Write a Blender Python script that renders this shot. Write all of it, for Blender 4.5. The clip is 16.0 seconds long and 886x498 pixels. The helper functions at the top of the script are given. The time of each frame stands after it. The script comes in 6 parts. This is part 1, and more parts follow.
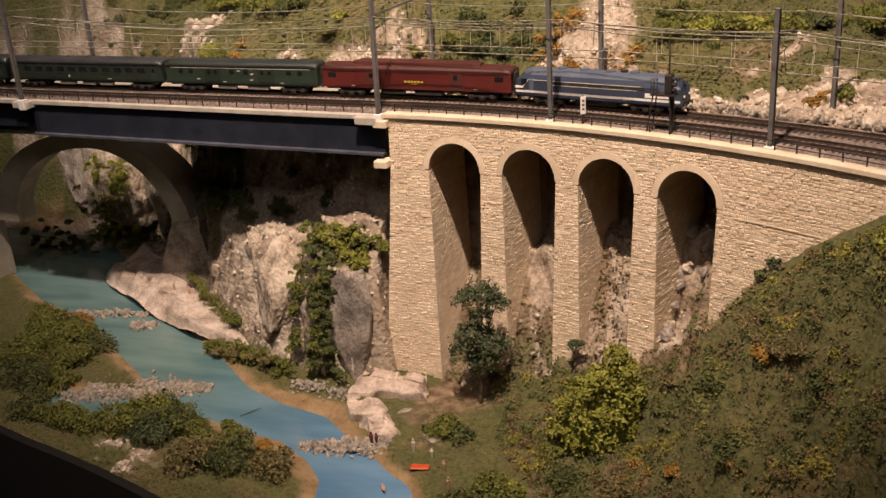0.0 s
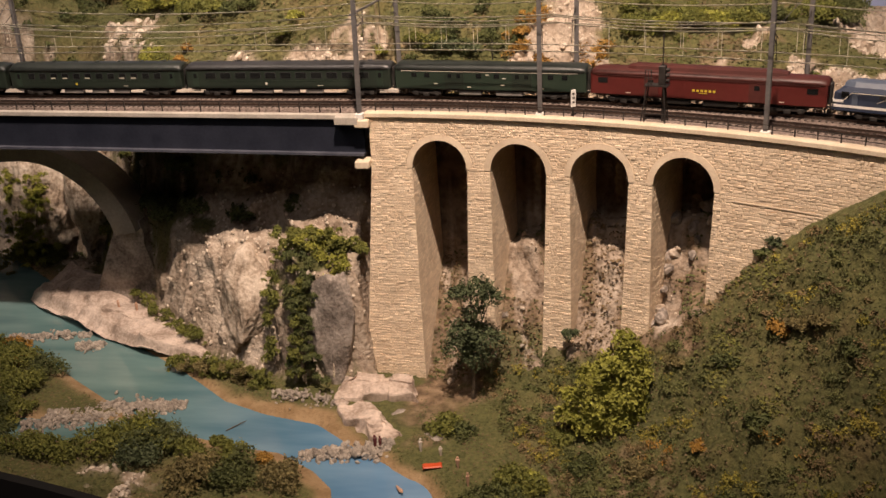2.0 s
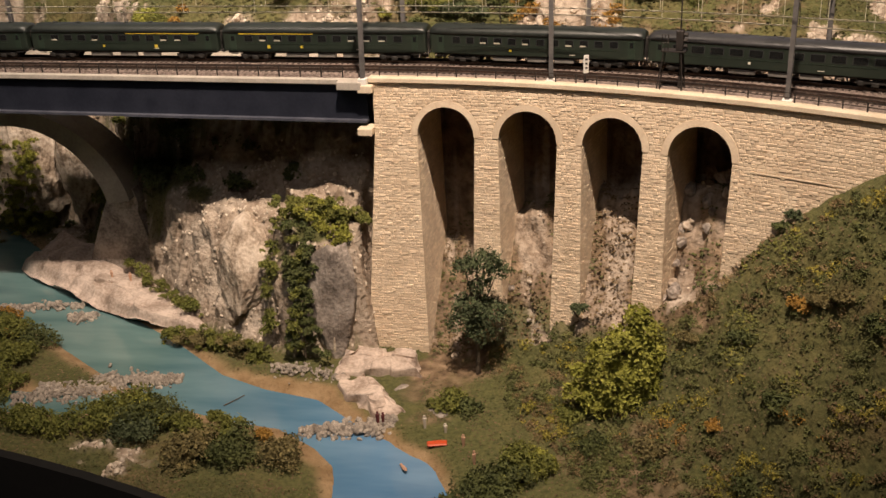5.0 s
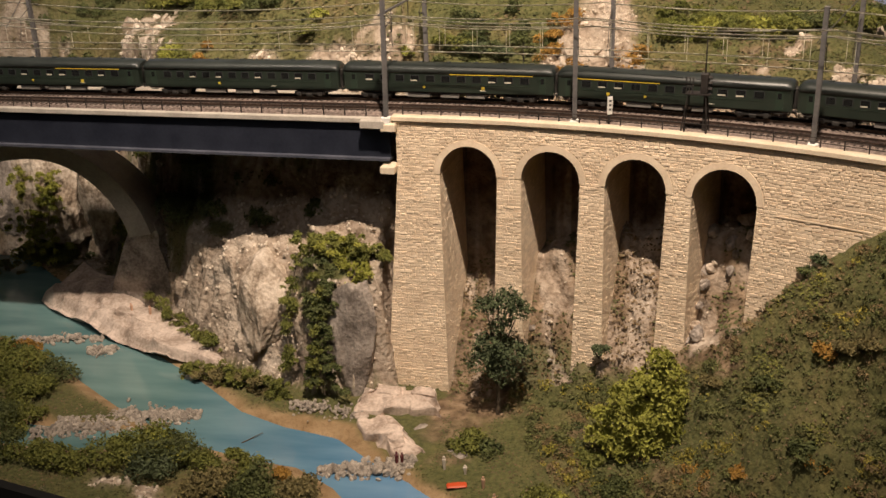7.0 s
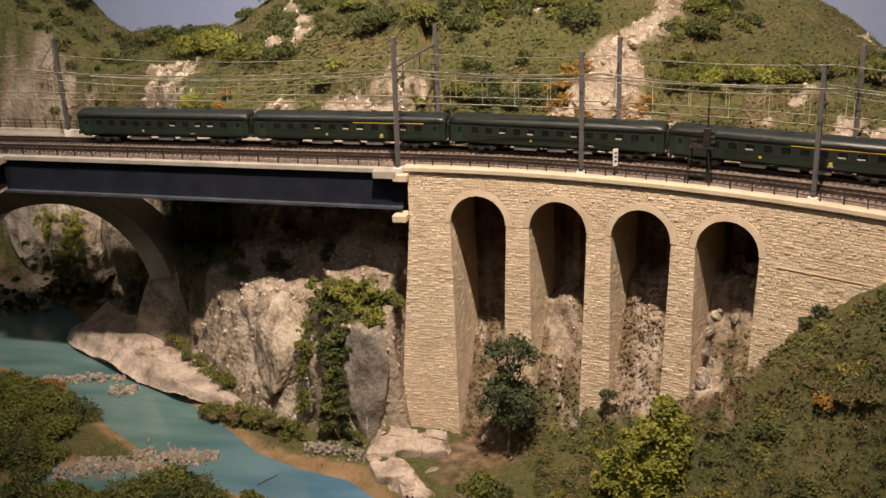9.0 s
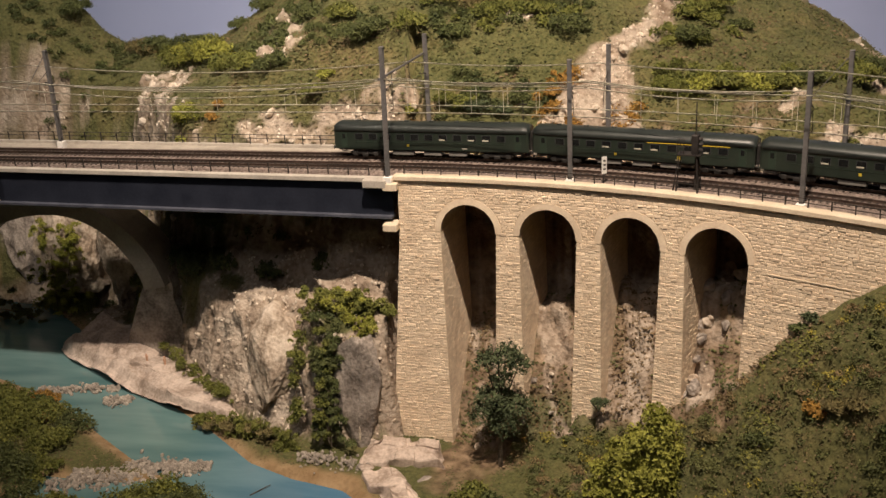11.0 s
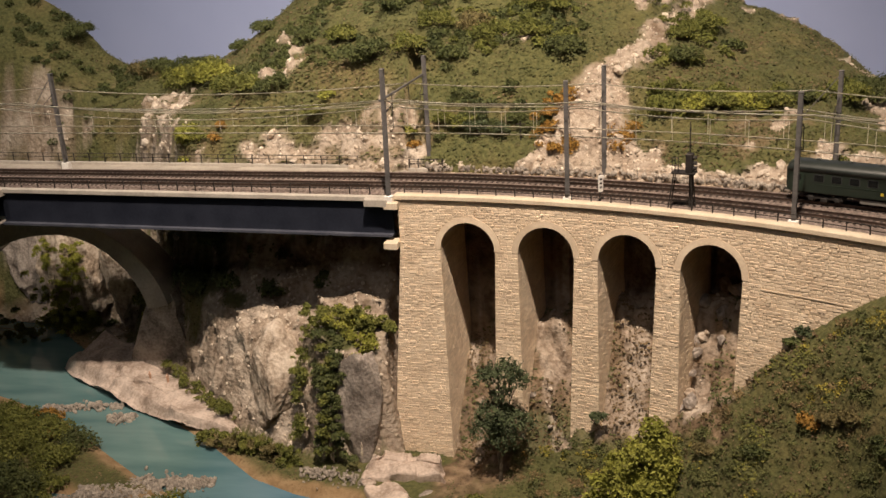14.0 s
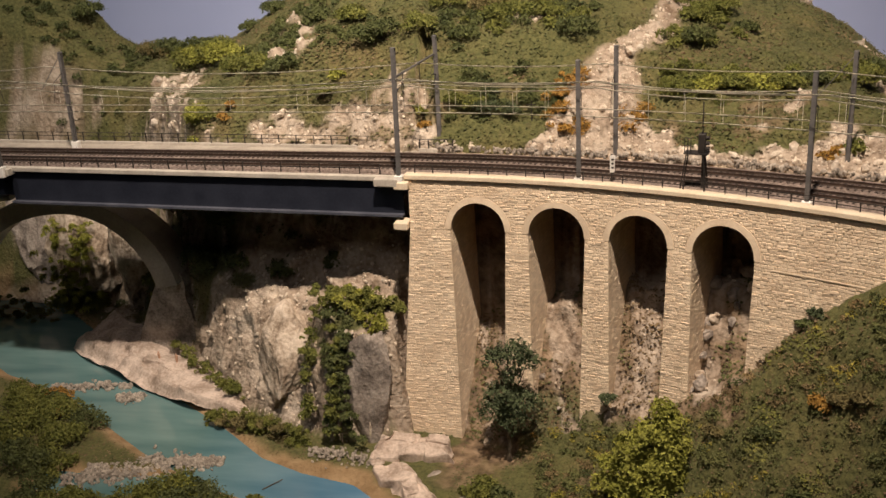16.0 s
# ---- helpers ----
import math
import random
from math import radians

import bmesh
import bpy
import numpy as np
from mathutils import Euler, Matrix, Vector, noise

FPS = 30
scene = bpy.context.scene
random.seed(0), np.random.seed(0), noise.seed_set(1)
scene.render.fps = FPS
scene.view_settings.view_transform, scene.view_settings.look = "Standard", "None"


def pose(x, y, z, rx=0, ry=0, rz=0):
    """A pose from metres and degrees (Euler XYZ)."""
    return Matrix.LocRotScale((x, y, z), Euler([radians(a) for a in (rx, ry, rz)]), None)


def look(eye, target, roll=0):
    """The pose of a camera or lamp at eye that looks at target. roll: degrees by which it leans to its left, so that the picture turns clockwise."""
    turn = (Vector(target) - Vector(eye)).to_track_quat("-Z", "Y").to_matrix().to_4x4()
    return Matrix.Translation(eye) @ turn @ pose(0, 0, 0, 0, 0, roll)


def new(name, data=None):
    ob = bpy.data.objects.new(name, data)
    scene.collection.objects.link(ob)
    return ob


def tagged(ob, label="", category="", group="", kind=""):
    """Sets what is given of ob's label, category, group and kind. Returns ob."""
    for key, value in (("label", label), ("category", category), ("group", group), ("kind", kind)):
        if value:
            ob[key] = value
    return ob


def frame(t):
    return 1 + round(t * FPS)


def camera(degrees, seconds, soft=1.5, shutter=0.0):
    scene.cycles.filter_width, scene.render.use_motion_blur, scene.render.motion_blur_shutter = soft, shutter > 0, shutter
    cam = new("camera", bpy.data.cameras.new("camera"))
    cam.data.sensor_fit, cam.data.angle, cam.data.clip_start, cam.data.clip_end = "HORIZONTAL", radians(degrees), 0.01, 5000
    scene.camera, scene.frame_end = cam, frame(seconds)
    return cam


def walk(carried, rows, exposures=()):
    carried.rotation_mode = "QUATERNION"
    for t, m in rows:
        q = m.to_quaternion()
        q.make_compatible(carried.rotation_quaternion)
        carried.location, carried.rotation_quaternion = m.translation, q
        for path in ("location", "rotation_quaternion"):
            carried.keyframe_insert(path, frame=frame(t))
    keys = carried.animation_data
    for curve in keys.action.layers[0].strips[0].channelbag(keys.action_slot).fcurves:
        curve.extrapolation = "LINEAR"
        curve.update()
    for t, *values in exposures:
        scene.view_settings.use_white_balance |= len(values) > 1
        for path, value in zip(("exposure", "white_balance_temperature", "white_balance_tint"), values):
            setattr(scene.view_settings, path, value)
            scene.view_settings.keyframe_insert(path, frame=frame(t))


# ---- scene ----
cam = camera(48.0, 16.0)
PATH = [
    (0, (0.494, -1.138, 0.781), (-0.123, 0.617, 0.048), -3.8),
    (0.5, (0.413, -1.148, 0.785), (-0.05, 0.659, 0.063), -3.8),
    (1, (0.341, -1.171, 0.774), (-0.029, 0.647, 0.027), -3.4),
    (1.5, (0.311, -1.179, 0.774), (-0.004, 0.656, 0.043), -3.1),
    (2, (0.309, -1.184, 0.778), (0.005, 0.651, 0.042), -3.0),
    (2.5, (0.311, -1.184, 0.776), (-0.004, 0.648, 0.039), -3.1),
    (3, (0.296, -1.19, 0.76), (-0.019, 0.636, 0.008), -3.1),
    (3.2, (0.297, -1.185, 0.751), (-0.013, 0.641, -0.002), -2.9),
    (5.5, (0.283, -1.142, 0.769), (0.001, 0.671, -0.026), -2.3),
    (6, (0.279, -1.137, 0.773), (-0.004, 0.678, -0.018), -1.8),
    (6.5, (0.275, -1.141, 0.769), (-0.021, 0.686, 0.01), -1.7),
    (7, (0.277, -1.142, 0.774), (-0.04, 0.691, 0.038), -2.1),
    (7.5, (0.263, -1.148, 0.783), (-0.046, 0.69, 0.055), -2.1),
    (8, (0.282, -1.15, 0.788), (-0.061, 0.687, 0.074), -2.7),
    (8.5, (0.285, -1.152, 0.802), (-0.055, 0.688, 0.097), -2.5),
    (9, (0.298, -1.156, 0.813), (-0.068, 0.685, 0.121), -2.6),
    (11.5, (0.316, -1.149, 0.821), (-0.065, 0.692, 0.14), -3.5),
    (12, (0.307, -1.161, 0.825), (-0.08, 0.688, 0.17), -3.8),
    (12.5, (0.307, -1.168, 0.827), (-0.069, 0.686, 0.179), -3.7),
    (13, (0.317, -1.171, 0.83), (-0.056, 0.682, 0.176), -3.7),
    (13.5, (0.321, -1.174, 0.828), (-0.045, 0.68, 0.174), -3.5),
    (14, (0.315, -1.172, 0.827), (-0.053, 0.682, 0.174), -3.4),
    (14.5, (0.312, -1.169, 0.828), (-0.065, 0.68, 0.164), -3.3),
    (15, (0.308, -1.177, 0.823), (-0.066, 0.672, 0.159), -3.2),
    (15.5, (0.313, -1.172, 0.825), (-0.066, 0.673, 0.151), -3.3),
    (16, (0.31, -1.172, 0.817), (-0.071, 0.672, 0.141), -3.2),
]
EXPOSURES = [(0, 0.02, 6550, 18), (3.2, 0.02, 6500, 17), (5.5, 0.04, 6400, 12), (9, -0.03, 6250, 10), (16, -0.08, 6200, 10)]
walk(cam, [(t, look(eye, target, roll)) for t, eye, target, roll in PATH], EXPOSURES)

# ---------------------------------------------------------------- light
world = bpy.data.worlds.new("world")
scene.world = world
world.use_nodes = True
world.node_tree.nodes["Background"].inputs[0].default_value = (1.0, 0.86, 0.76, 1)
world.node_tree.nodes["Background"].inputs[1].default_value = 0.05


def hall_lamp(name, eye, target, watts, cone, size, colour=(1.0, 0.80, 0.58)):
    """An unseen spotlight, assumed to hang above the layout."""
    data = bpy.data.lights.new(name, "SPOT")
    data.energy, data.color = watts, colour
    data.spot_size, data.spot_blend, data.shadow_soft_size = radians(cone), 1.0, size
    lamp = new(name, data)
    lamp.matrix_world = look(eye, target)
    return lamp


hall_lamp("main_lamp", (0.30, -0.74, 1.98), (0.15, 0.27, 0.47), 232, 66, 0.03, (1.0, 0.79, 0.60))
# two added fills that brighten the left crags and the hills behind
hall_lamp("back_lamp", (-0.62, -0.62, 2.15), (-0.50, 0.74, 0.55), 112, 58, 0.04, (1.0, 0.84, 0.68))
hall_lamp("side_lamp", (1.0, -0.2, 2.3), (0.75, 1.0, 0.75), 42, 52, 0.08, (1.0, 0.88, 0.76))
# broad unseen fill, added to lift the shade under the bridge and arches
hall = bpy.data.lights.new("hall_fill_lamp", "AREA")
hall.shape, hall.size, hall.size_y, hall.energy, hall.color = "RECTANGLE", 2.4, 1.2, 15, (1.0, 0.88, 0.80)
new("hall_fill_lamp", hall).matrix_world = look((-0.3, -2.3, 3.1), (-0.1, 0.2, 0.3))
scene.view_settings.exposure = 0.0

# ---------------------------------------------------------------- alignment
# each line: y at x = 0, heading, start of the bend, radius, then straight on again
LINES = {"wall": (0.026, radians(-5), 0.05, 1.2), "near": (0.067, radians(-4), 0.02, 1.4), "far": (0.112, radians(-4), -0.01, 1.7)}
RAIL_Z = 0.4825
COPING_Z = 0.480


def line(kind, s, off=0.0):
    """The place (x, y) and the heading at the length s of a line, off metres to its far side."""
    y0, th, s0, r = LINES[kind]
    d = Vector((math.cos(th), math.sin(th)))
    n = Vector((-d.y, d.x))
    p = Vector((0, y0))
    if s <= s0:
        return p + d * s + n * off, th
    a = min(s - s0, 1.1) / r
    c = p + d * s0 - n * r
    e = d * math.cos(a) - n * math.sin(a)
    m = Vector((-e.y, e.x))
    return c + m * (r + off) + e * max(0, s - s0 - 1.1), th - a


def xy_on(kind, x, off=0.0):
    """The line's y at a given x."""
    y0, th, s0, r = LINES[kind]
    lo, hi = -4.0, 5.0
    for _ in range(40):
        mid = (lo + hi) / 2
        if line(kind, mid, off)[0].x < x:
            lo = mid
        else:
            hi = mid
    return line(kind, lo, off)[0].y


# ---------------------------------------------------------------- materials
def material(name, a, b, scale=60.0, rough=0.85, metal=0.0, bump=0.3, fine=6.0, vary=0.0, detail=5.0, depth=0.002, c=None, coat=0.0):
    """Two tones mixed by coarse and fine noise, with relief; vary: change from piece to piece."""
    m = bpy.data.materials.new(name)
    m.use_nodes = True
    nt = m.node_tree
    bs = nt.nodes["Principled BSDF"]
    bs.inputs["Roughness"].default_value, bs.inputs["Metallic"].default_value = rough, metal
    bs.inputs["Coat Weight"].default_value = coat
    geo = nt.nodes.new("ShaderNodeNewGeometry")
    tex = nt.nodes.new("ShaderNodeTexCoord")
    n1, n2 = nt.nodes.new("ShaderNodeTexNoise"), nt.nodes.new("ShaderNodeTexNoise")
    for n, s in ((n1, scale), (n2, scale * fine)):
        n.inputs["Scale"].default_value, n.inputs["Detail"].default_value = s, detail
        nt.links.new(tex.outputs["Object"], n.inputs["Vector"])
    mix = nt.nodes.new("ShaderNodeMath")
    mix.operation = "MULTIPLY_ADD"
    nt.links.new(n2.outputs["Fac"], mix.inputs[0])
    mix.inputs[1].default_value = 0.6
    nt.links.new(n1.outputs["Fac"], mix.inputs[2])
    ramp = nt.nodes.new("ShaderNodeValToRGB")
    ramp.color_ramp.elements[0].position, ramp.color_ramp.elements[1].position = 0.62, 0.98
    ramp.color_ramp.elements[0].color, ramp.color_ramp.elements[1].color = (*a, 1), (*b, 1)
    if c:
        e = ramp.color_ramp.elements.new(0.8)
        e.color = (*c, 1)
    nt.links.new(mix.outputs[0], ramp.inputs[0])
    out = ramp.outputs[0]
    if vary:
        info = nt.nodes.new("ShaderNodeObjectInfo")
        add = nt.nodes.new("ShaderNodeMath")
        add.operation = "ADD"
        nt.links.new(info.outputs["Random"], add.inputs[0])
        nt.links.new(geo.outputs["Random Per Island"], add.inputs[1])
        fr = nt.nodes.new("ShaderNodeMath")
        fr.operation = "FRACT"
        nt.links.new(add.outputs[0], fr.inputs[0])
        mr = nt.nodes.new("ShaderNodeMapRange")
        mr.inputs[3].default_value, mr.inputs[4].default_value = 1 - vary, 1 + vary
        nt.links.new(fr.outputs[0], mr.inputs[0])
        hsv = nt.nodes.new("ShaderNodeHueSaturation")
        nt.links.new(mr.outputs[0], hsv.inputs["Value"])
        nt.links.new(out, hsv.inputs["Color"])
        out = hsv.outputs[0]
    nt.links.new(out, bs.inputs["Base Color"])
    if bump:
        bp = nt.nodes.new("ShaderNodeBump")
        bp.inputs["Strength"].default_value, bp.inputs["Distance"].default_value = bump, depth
        nt.links.new(mix.outputs[0], bp.inputs["Height"])
        nt.links.new(bp.outputs[0], bs.inputs["Normal"])
    return m


STONE = material("cut_stone", (0.66, 0.525, 0.38), (0.80, 0.665, 0.50), 40, 0.9, 0, 0.5, 9, 0.11, depth=0.0008)
MORTAR = material("mortar", (0.56, 0.44, 0.31), (0.68, 0.555, 0.41), 60, 0.95, 0, 0.5, 8, depth=0.001)
COPING = material("coping_stone", (0.62, 0.51, 0.37), (0.74, 0.63, 0.48), 50, 0.85, 0, 0.3, 8, depth=0.0006)
CONCRETE = material("concrete", (0.33, 0.29, 0.24), (0.46, 0.41, 0.34), 25, 0.9, 0, 0.3, 10, depth=0.0006)
PALE = material("pale_concrete", (0.36, 0.325, 0.28), (0.50, 0.455, 0.395), 45, 0.85, 0, 0.2, 8, depth=0.0005)
GIRDER = material("girder_paint", (0.014, 0.017, 0.028), (0.025, 0.029, 0.044), 30, 0.45, 0, 0.1, 10, depth=0.0004)
FLANGE = material("flange_paint", (0.05, 0.055, 0.075), (0.09, 0.095, 0.12), 30, 0.5, 0, 0.1, 10, depth=0.0004)
BALLAST = material("ballast", (0.11, 0.083, 0.07), (0.34, 0.265, 0.225), 260, 0.95, 0, 1.0, 3, depth=0.002, c=(0.21, 0.165, 0.14))
RAIL = material("rail_steel", (0.05, 0.035, 0.028), (0.10, 0.07, 0.055), 60, 0.5, 0.6, 0.1)
SLEEPER = material("sleeper", (0.055, 0.042, 0.036), (0.115, 0.088, 0.074), 90, 0.9, 0, 0.4, vary=0.2)
IRON = material("dark_iron", (0.02, 0.017, 0.016), (0.045, 0.038, 0.034), 90, 0.6, 0.3, 0.1)
MAST = material("mast_grey", (0.12, 0.115, 0.115), (0.19, 0.18, 0.175), 50, 0.6, 0.3, 0.1)
WIRE = material("catenary_wire", (0.66, 0.62, 0.50), (0.76, 0.72, 0.60), 50, 0.5, 0.0, 0)
WHITE = material("white_paint", (0.72, 0.70, 0.66), (0.82, 0.80, 0.76), 60, 0.6, 0, 0)
BLACK = material("black_cloth", (0.0025, 0.0025, 0.0025), (0.005, 0.005, 0.005), 20, 0.95, 0, 0.2)
SKY = material("sky_board", (0.40, 0.47, 0.74), (0.44, 0.51, 0.78), 1.2, 0.95, 0, 0)
TRUNK = material("bark", (0.06, 0.045, 0.03), (0.13, 0.10, 0.07), 120, 0.95, 0, 0.6)


def leaf(name, a, b, vary=0.28):
    return material(name, a, b, 30, 0.75, 0, 0.0, 5, vary)


LEAF = leaf("leaf_mid", (0.095, 0.108, 0.016), (0.18, 0.185, 0.036))
LEAF_BRIGHT = leaf("leaf_bright", (0.19, 0.20, 0.024), (0.32, 0.32, 0.055))
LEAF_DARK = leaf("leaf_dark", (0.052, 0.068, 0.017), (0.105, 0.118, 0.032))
LEAF_BLUE = leaf("leaf_bluish", (0.050, 0.068, 0.026), (0.092, 0.115, 0.050))
LEAF_RUST = leaf("leaf_rust", (0.27, 0.145, 0.02), (0.38, 0.22, 0.045))
LEAF_DRY = leaf("leaf_dry", (0.12, 0.10, 0.035), (0.22, 0.18, 0.07))


# ---------------------------------------------------------------- mesh helpers
def mesh_of(name, bm, mat):
    me = bpy.data.meshes.new(name)
    bm.to_mesh(me)
    bm.free()
    me.materials.append(mat)
    return me


def part(name, bm, mat, parent=None, label=""):
    ob = new(name, mesh_of(name, bm, mat))
    if parent:
        ob.parent = parent
    return tagged(ob, label)


def empty(name, m=None):
    ob = new(name)
    ob.empty_display_size = 0.02
    if m is not None:
        ob.matrix_basis = m
    return ob


def box(bm, lo, hi, bevel=0.0, m=None):
    vs = [bm.verts.new((x, y, z)) for z in (lo[2], hi[2]) for y in (lo[1], hi[1]) for x in (lo[0], hi[0])]
    fs = [bm.faces.new([vs[i] for i in f]) for f in ((0, 2, 3, 1), (4, 5, 7, 6), (0, 1, 5, 4), (2, 6, 7, 3), (0, 4, 6, 2), (1, 3, 7, 5))]
    if bevel:
        es = list({e for f in fs for e in f.edges})
        r = bmesh.ops.bevel(bm, geom=es, offset=bevel, segments=1, affect="EDGES")
        vs = list({v for f in r["faces"] for v in f.verts})
    if m is not None:
        bmesh.ops.transform(bm, matrix=m, verts=vs)
    return bm


def tube(bm, p, q, r0, r1=None, seg=6, cap=True):
    p, q = Vector(p), Vector(q)
    r1 = r0 if r1 is None else r1
    d = (q - p).normalized()
    u = d.orthogonal().normalized()
    v = d.cross(u)
    a, b = [], []
    for k in range(seg):
        w = u * math.cos(2 * math.pi * k / seg) + v * math.sin(2 * math.pi * k / seg)
        a.append(bm.verts.new(p + w * r0))
        b.append(bm.verts.new(q + w * r1))
    for k in range(seg):
        bm.faces.new((a[k], a[(k + 1) % seg], b[(k + 1) % seg], b[k]))
    if cap:
        bm.faces.new(a[::-1])
        bm.faces.new(b)
    return bm


def loft(bm, rings, closed=True, caps=True):
    """Joins rings of points (equal counts) into one skin."""
    rows = [[bm.verts.new(p) for p in r] for r in rings]
    n = len(rows[0])
    for a, b in zip(rows, rows[1:]):
        for k in range(n if closed else n - 1):
            bm.faces.new((a[k], a[(k + 1) % n], b[(k + 1) % n], b[k]))
    if caps and closed:
        bm.faces.new(rows[0][::-1])
        bm.faces.new(rows[-1])
    return bm


def sweep(kind, s0, s1, profile, step=0.02, off=0.0):
    """A bar along a line: profile is a ring of (offset, z)."""
    n = max(2, int((s1 - s0) / step) + 1)
    rings = []
    for k in range(n):
        s = s0 + (s1 - s0) * k / (n - 1)
        rings.append([(*line(kind, s, off + o)[0], z) for o, z in profile])
    bm = loft(bmesh.new(), rings)
    bmesh.ops.recalc_face_normals(bm, faces=bm.faces)
    return bm


def rect(o0, o1, z0, z1):
    return [(o0, z0), (o1, z0), (o1, z1), (o0, z1)]


def smooth(x, a, b):
    t = min(1.0, max(0.0, (x - a) / (b - a)))
    return t * t * (3 - 2 * t)


def interp(x, table):
    return float(np.interp(x, [p[0] for p in table], [p[1] for p in table]))


def fbm(x, y, z, octaves=4):
    return noise.fractal(Vector((x, y, z)), 1.0, 2.0, octaves)


# ---------------------------------------------------------------- terrain
WATER_Z = 0.105
RIVER = [(-1.3, 0.55, 0.10), (-0.9, 0.40, 0.10), (-0.66, 0.215, 0.085), (-0.52, 0.12, 0.055), (-0.40, 0.03, 0.055), (-0.31, -0.035, 0.055),
         (-0.21, -0.105, 0.043), (-0.13, -0.135, 0.037), (-0.06, -0.15, 0.034), (0.0, -0.195, 0.03), (0.04, -0.23, 0.036), (0.075, -0.28, 0.055), (0.10, -0.36, 0.07), (0.12, -0.7, 0.08)]
SIDE_ARM = [(-0.45, -0.15, 0.022), (-0.36, -0.155, 0.02), (-0.26, -0.135, 0.02), (-0.2, -0.115, 0.02)]


def to_path(x, y, path):
    """Distance from the path's edge; negative inside."""
    best = 9.0
    for (x0, y0, w0), (x1, y1, w1) in zip(path, path[1:]):
        dx, dy = x1 - x0, y1 - y0
        t = min(1, max(0, ((x - x0) * dx + (y - y0) * dy) / (dx * dx + dy * dy)))
        best = min(best, math.hypot(x - x0 - t * dx, y - y0 - t * dy) - w0 - t * (w1 - w0))
    return best


FOOT = [(-1.3, 0.60), (-0.9, 0.50), (-0.70, 0.46), (-0.60, 0.40), (-0.52, 0.30), (-0.46, 0.235), (-0.41, 0.19), (-0.33, 0.12), (-0.263, 0.058), (-0.18, 0.006), (-0.1, -0.025), (-0.05, -0.020), (0.0, -0.008), (0.05, 0.02)]
BASE = [(0.0, 0.106), (0.08, 0.107), (0.113, 0.112), (0.20, 0.120), (0.257, 0.130), (0.32, 0.160), (0.36, 0.205), (0.385, 0.232), (0.45, 0.287), (0.481, 0.330), (0.518, 0.370), (0.559, 0.408), (0.6, 0.440), (0.65, 0.455), (0.8, 0.462), (3.0, 0.465)]
# ground under the arches: height in the wall's plane, and the rise behind it
FLOOR = [(0.05, 0.104), (0.077, 0.115), (0.11, 0.128), (0.18, 0.170), (0.2825, 0.198), (0.33, 0.205), (0.3845, 0.190), (0.43, 0.235), (0.5, 0.30), (3.0, 0.30)]
RAMP = [(0.06, 1.1), (0.113, 1.1), (0.18, 1.7), (0.30, 1.65), (0.3845, 1.5), (0.5, 1.5)]
INNER_TOP = [(0.0, 0.25), (0.077, 0.256), (0.113, 0.262), (0.18, 0.282), (0.216, 0.292), (0.2825, 0.318), (0.35, 0.33), (0.42, 0.345), (0.5, 0.37), (0.6, 0.42), (3.0, 0.45)]
RIDGE = [(-1.6, 0.75), (-1.0, 0.78), (-0.86, 0.74), (-0.793, 0.709), (-0.726, 0.666), (-0.663, 0.592), (-0.626, 0.573), (-0.454, 0.569), (-0.406, 0.594), (-0.347, 0.628), (-0.275, 0.685),
         (-0.15, 0.77), (0.05, 0.83), (0.2, 0.82), (0.35, 0.745), (0.509, 0.641), (0.583, 0.615), (0.647, 0.575), (0.721, 0.512), (0.9, 0.49), (3.0, 0.49)]


def front_edge(x):
    return -0.248 - 0.32 * (x + 0.453) - 0.22 * smooth(x, 0.12, 0.45)


WALL_Y = [(k * 0.02 - 1.6, xy_on("wall", k * 0.02 - 1.6)) for k in range(180)]
FAR_Y = [(k * 0.02 - 1.6, xy_on("far", k * 0.02 - 1.6)) for k in range(180)]
WX, WV = [p[0] for p in WALL_Y], [p[1] for p in WALL_Y]
FX, FV = [p[0] for p in FAR_Y], [p[1] for p in FAR_Y]
CLIFF = [(0, 0), (0.012, 0.02), (0.03, 0.055), (0.06, 0.105), (0.085, 0.152), (0.10, 0.166), (0.155, 0.182), (0.20, 0.235), (0.24, 0.34), (0.25, 0.36), (0.6, 0.36)]
STEEP = [(0, 0), (0.010, 0.08), (0.02, 0.140), (0.03, 0.155), (0.07, 0.175), (0.12, 0.19), (0.16, 0.23), (0.20, 0.33), (0.22, 0.36), (0.6, 0.36)]


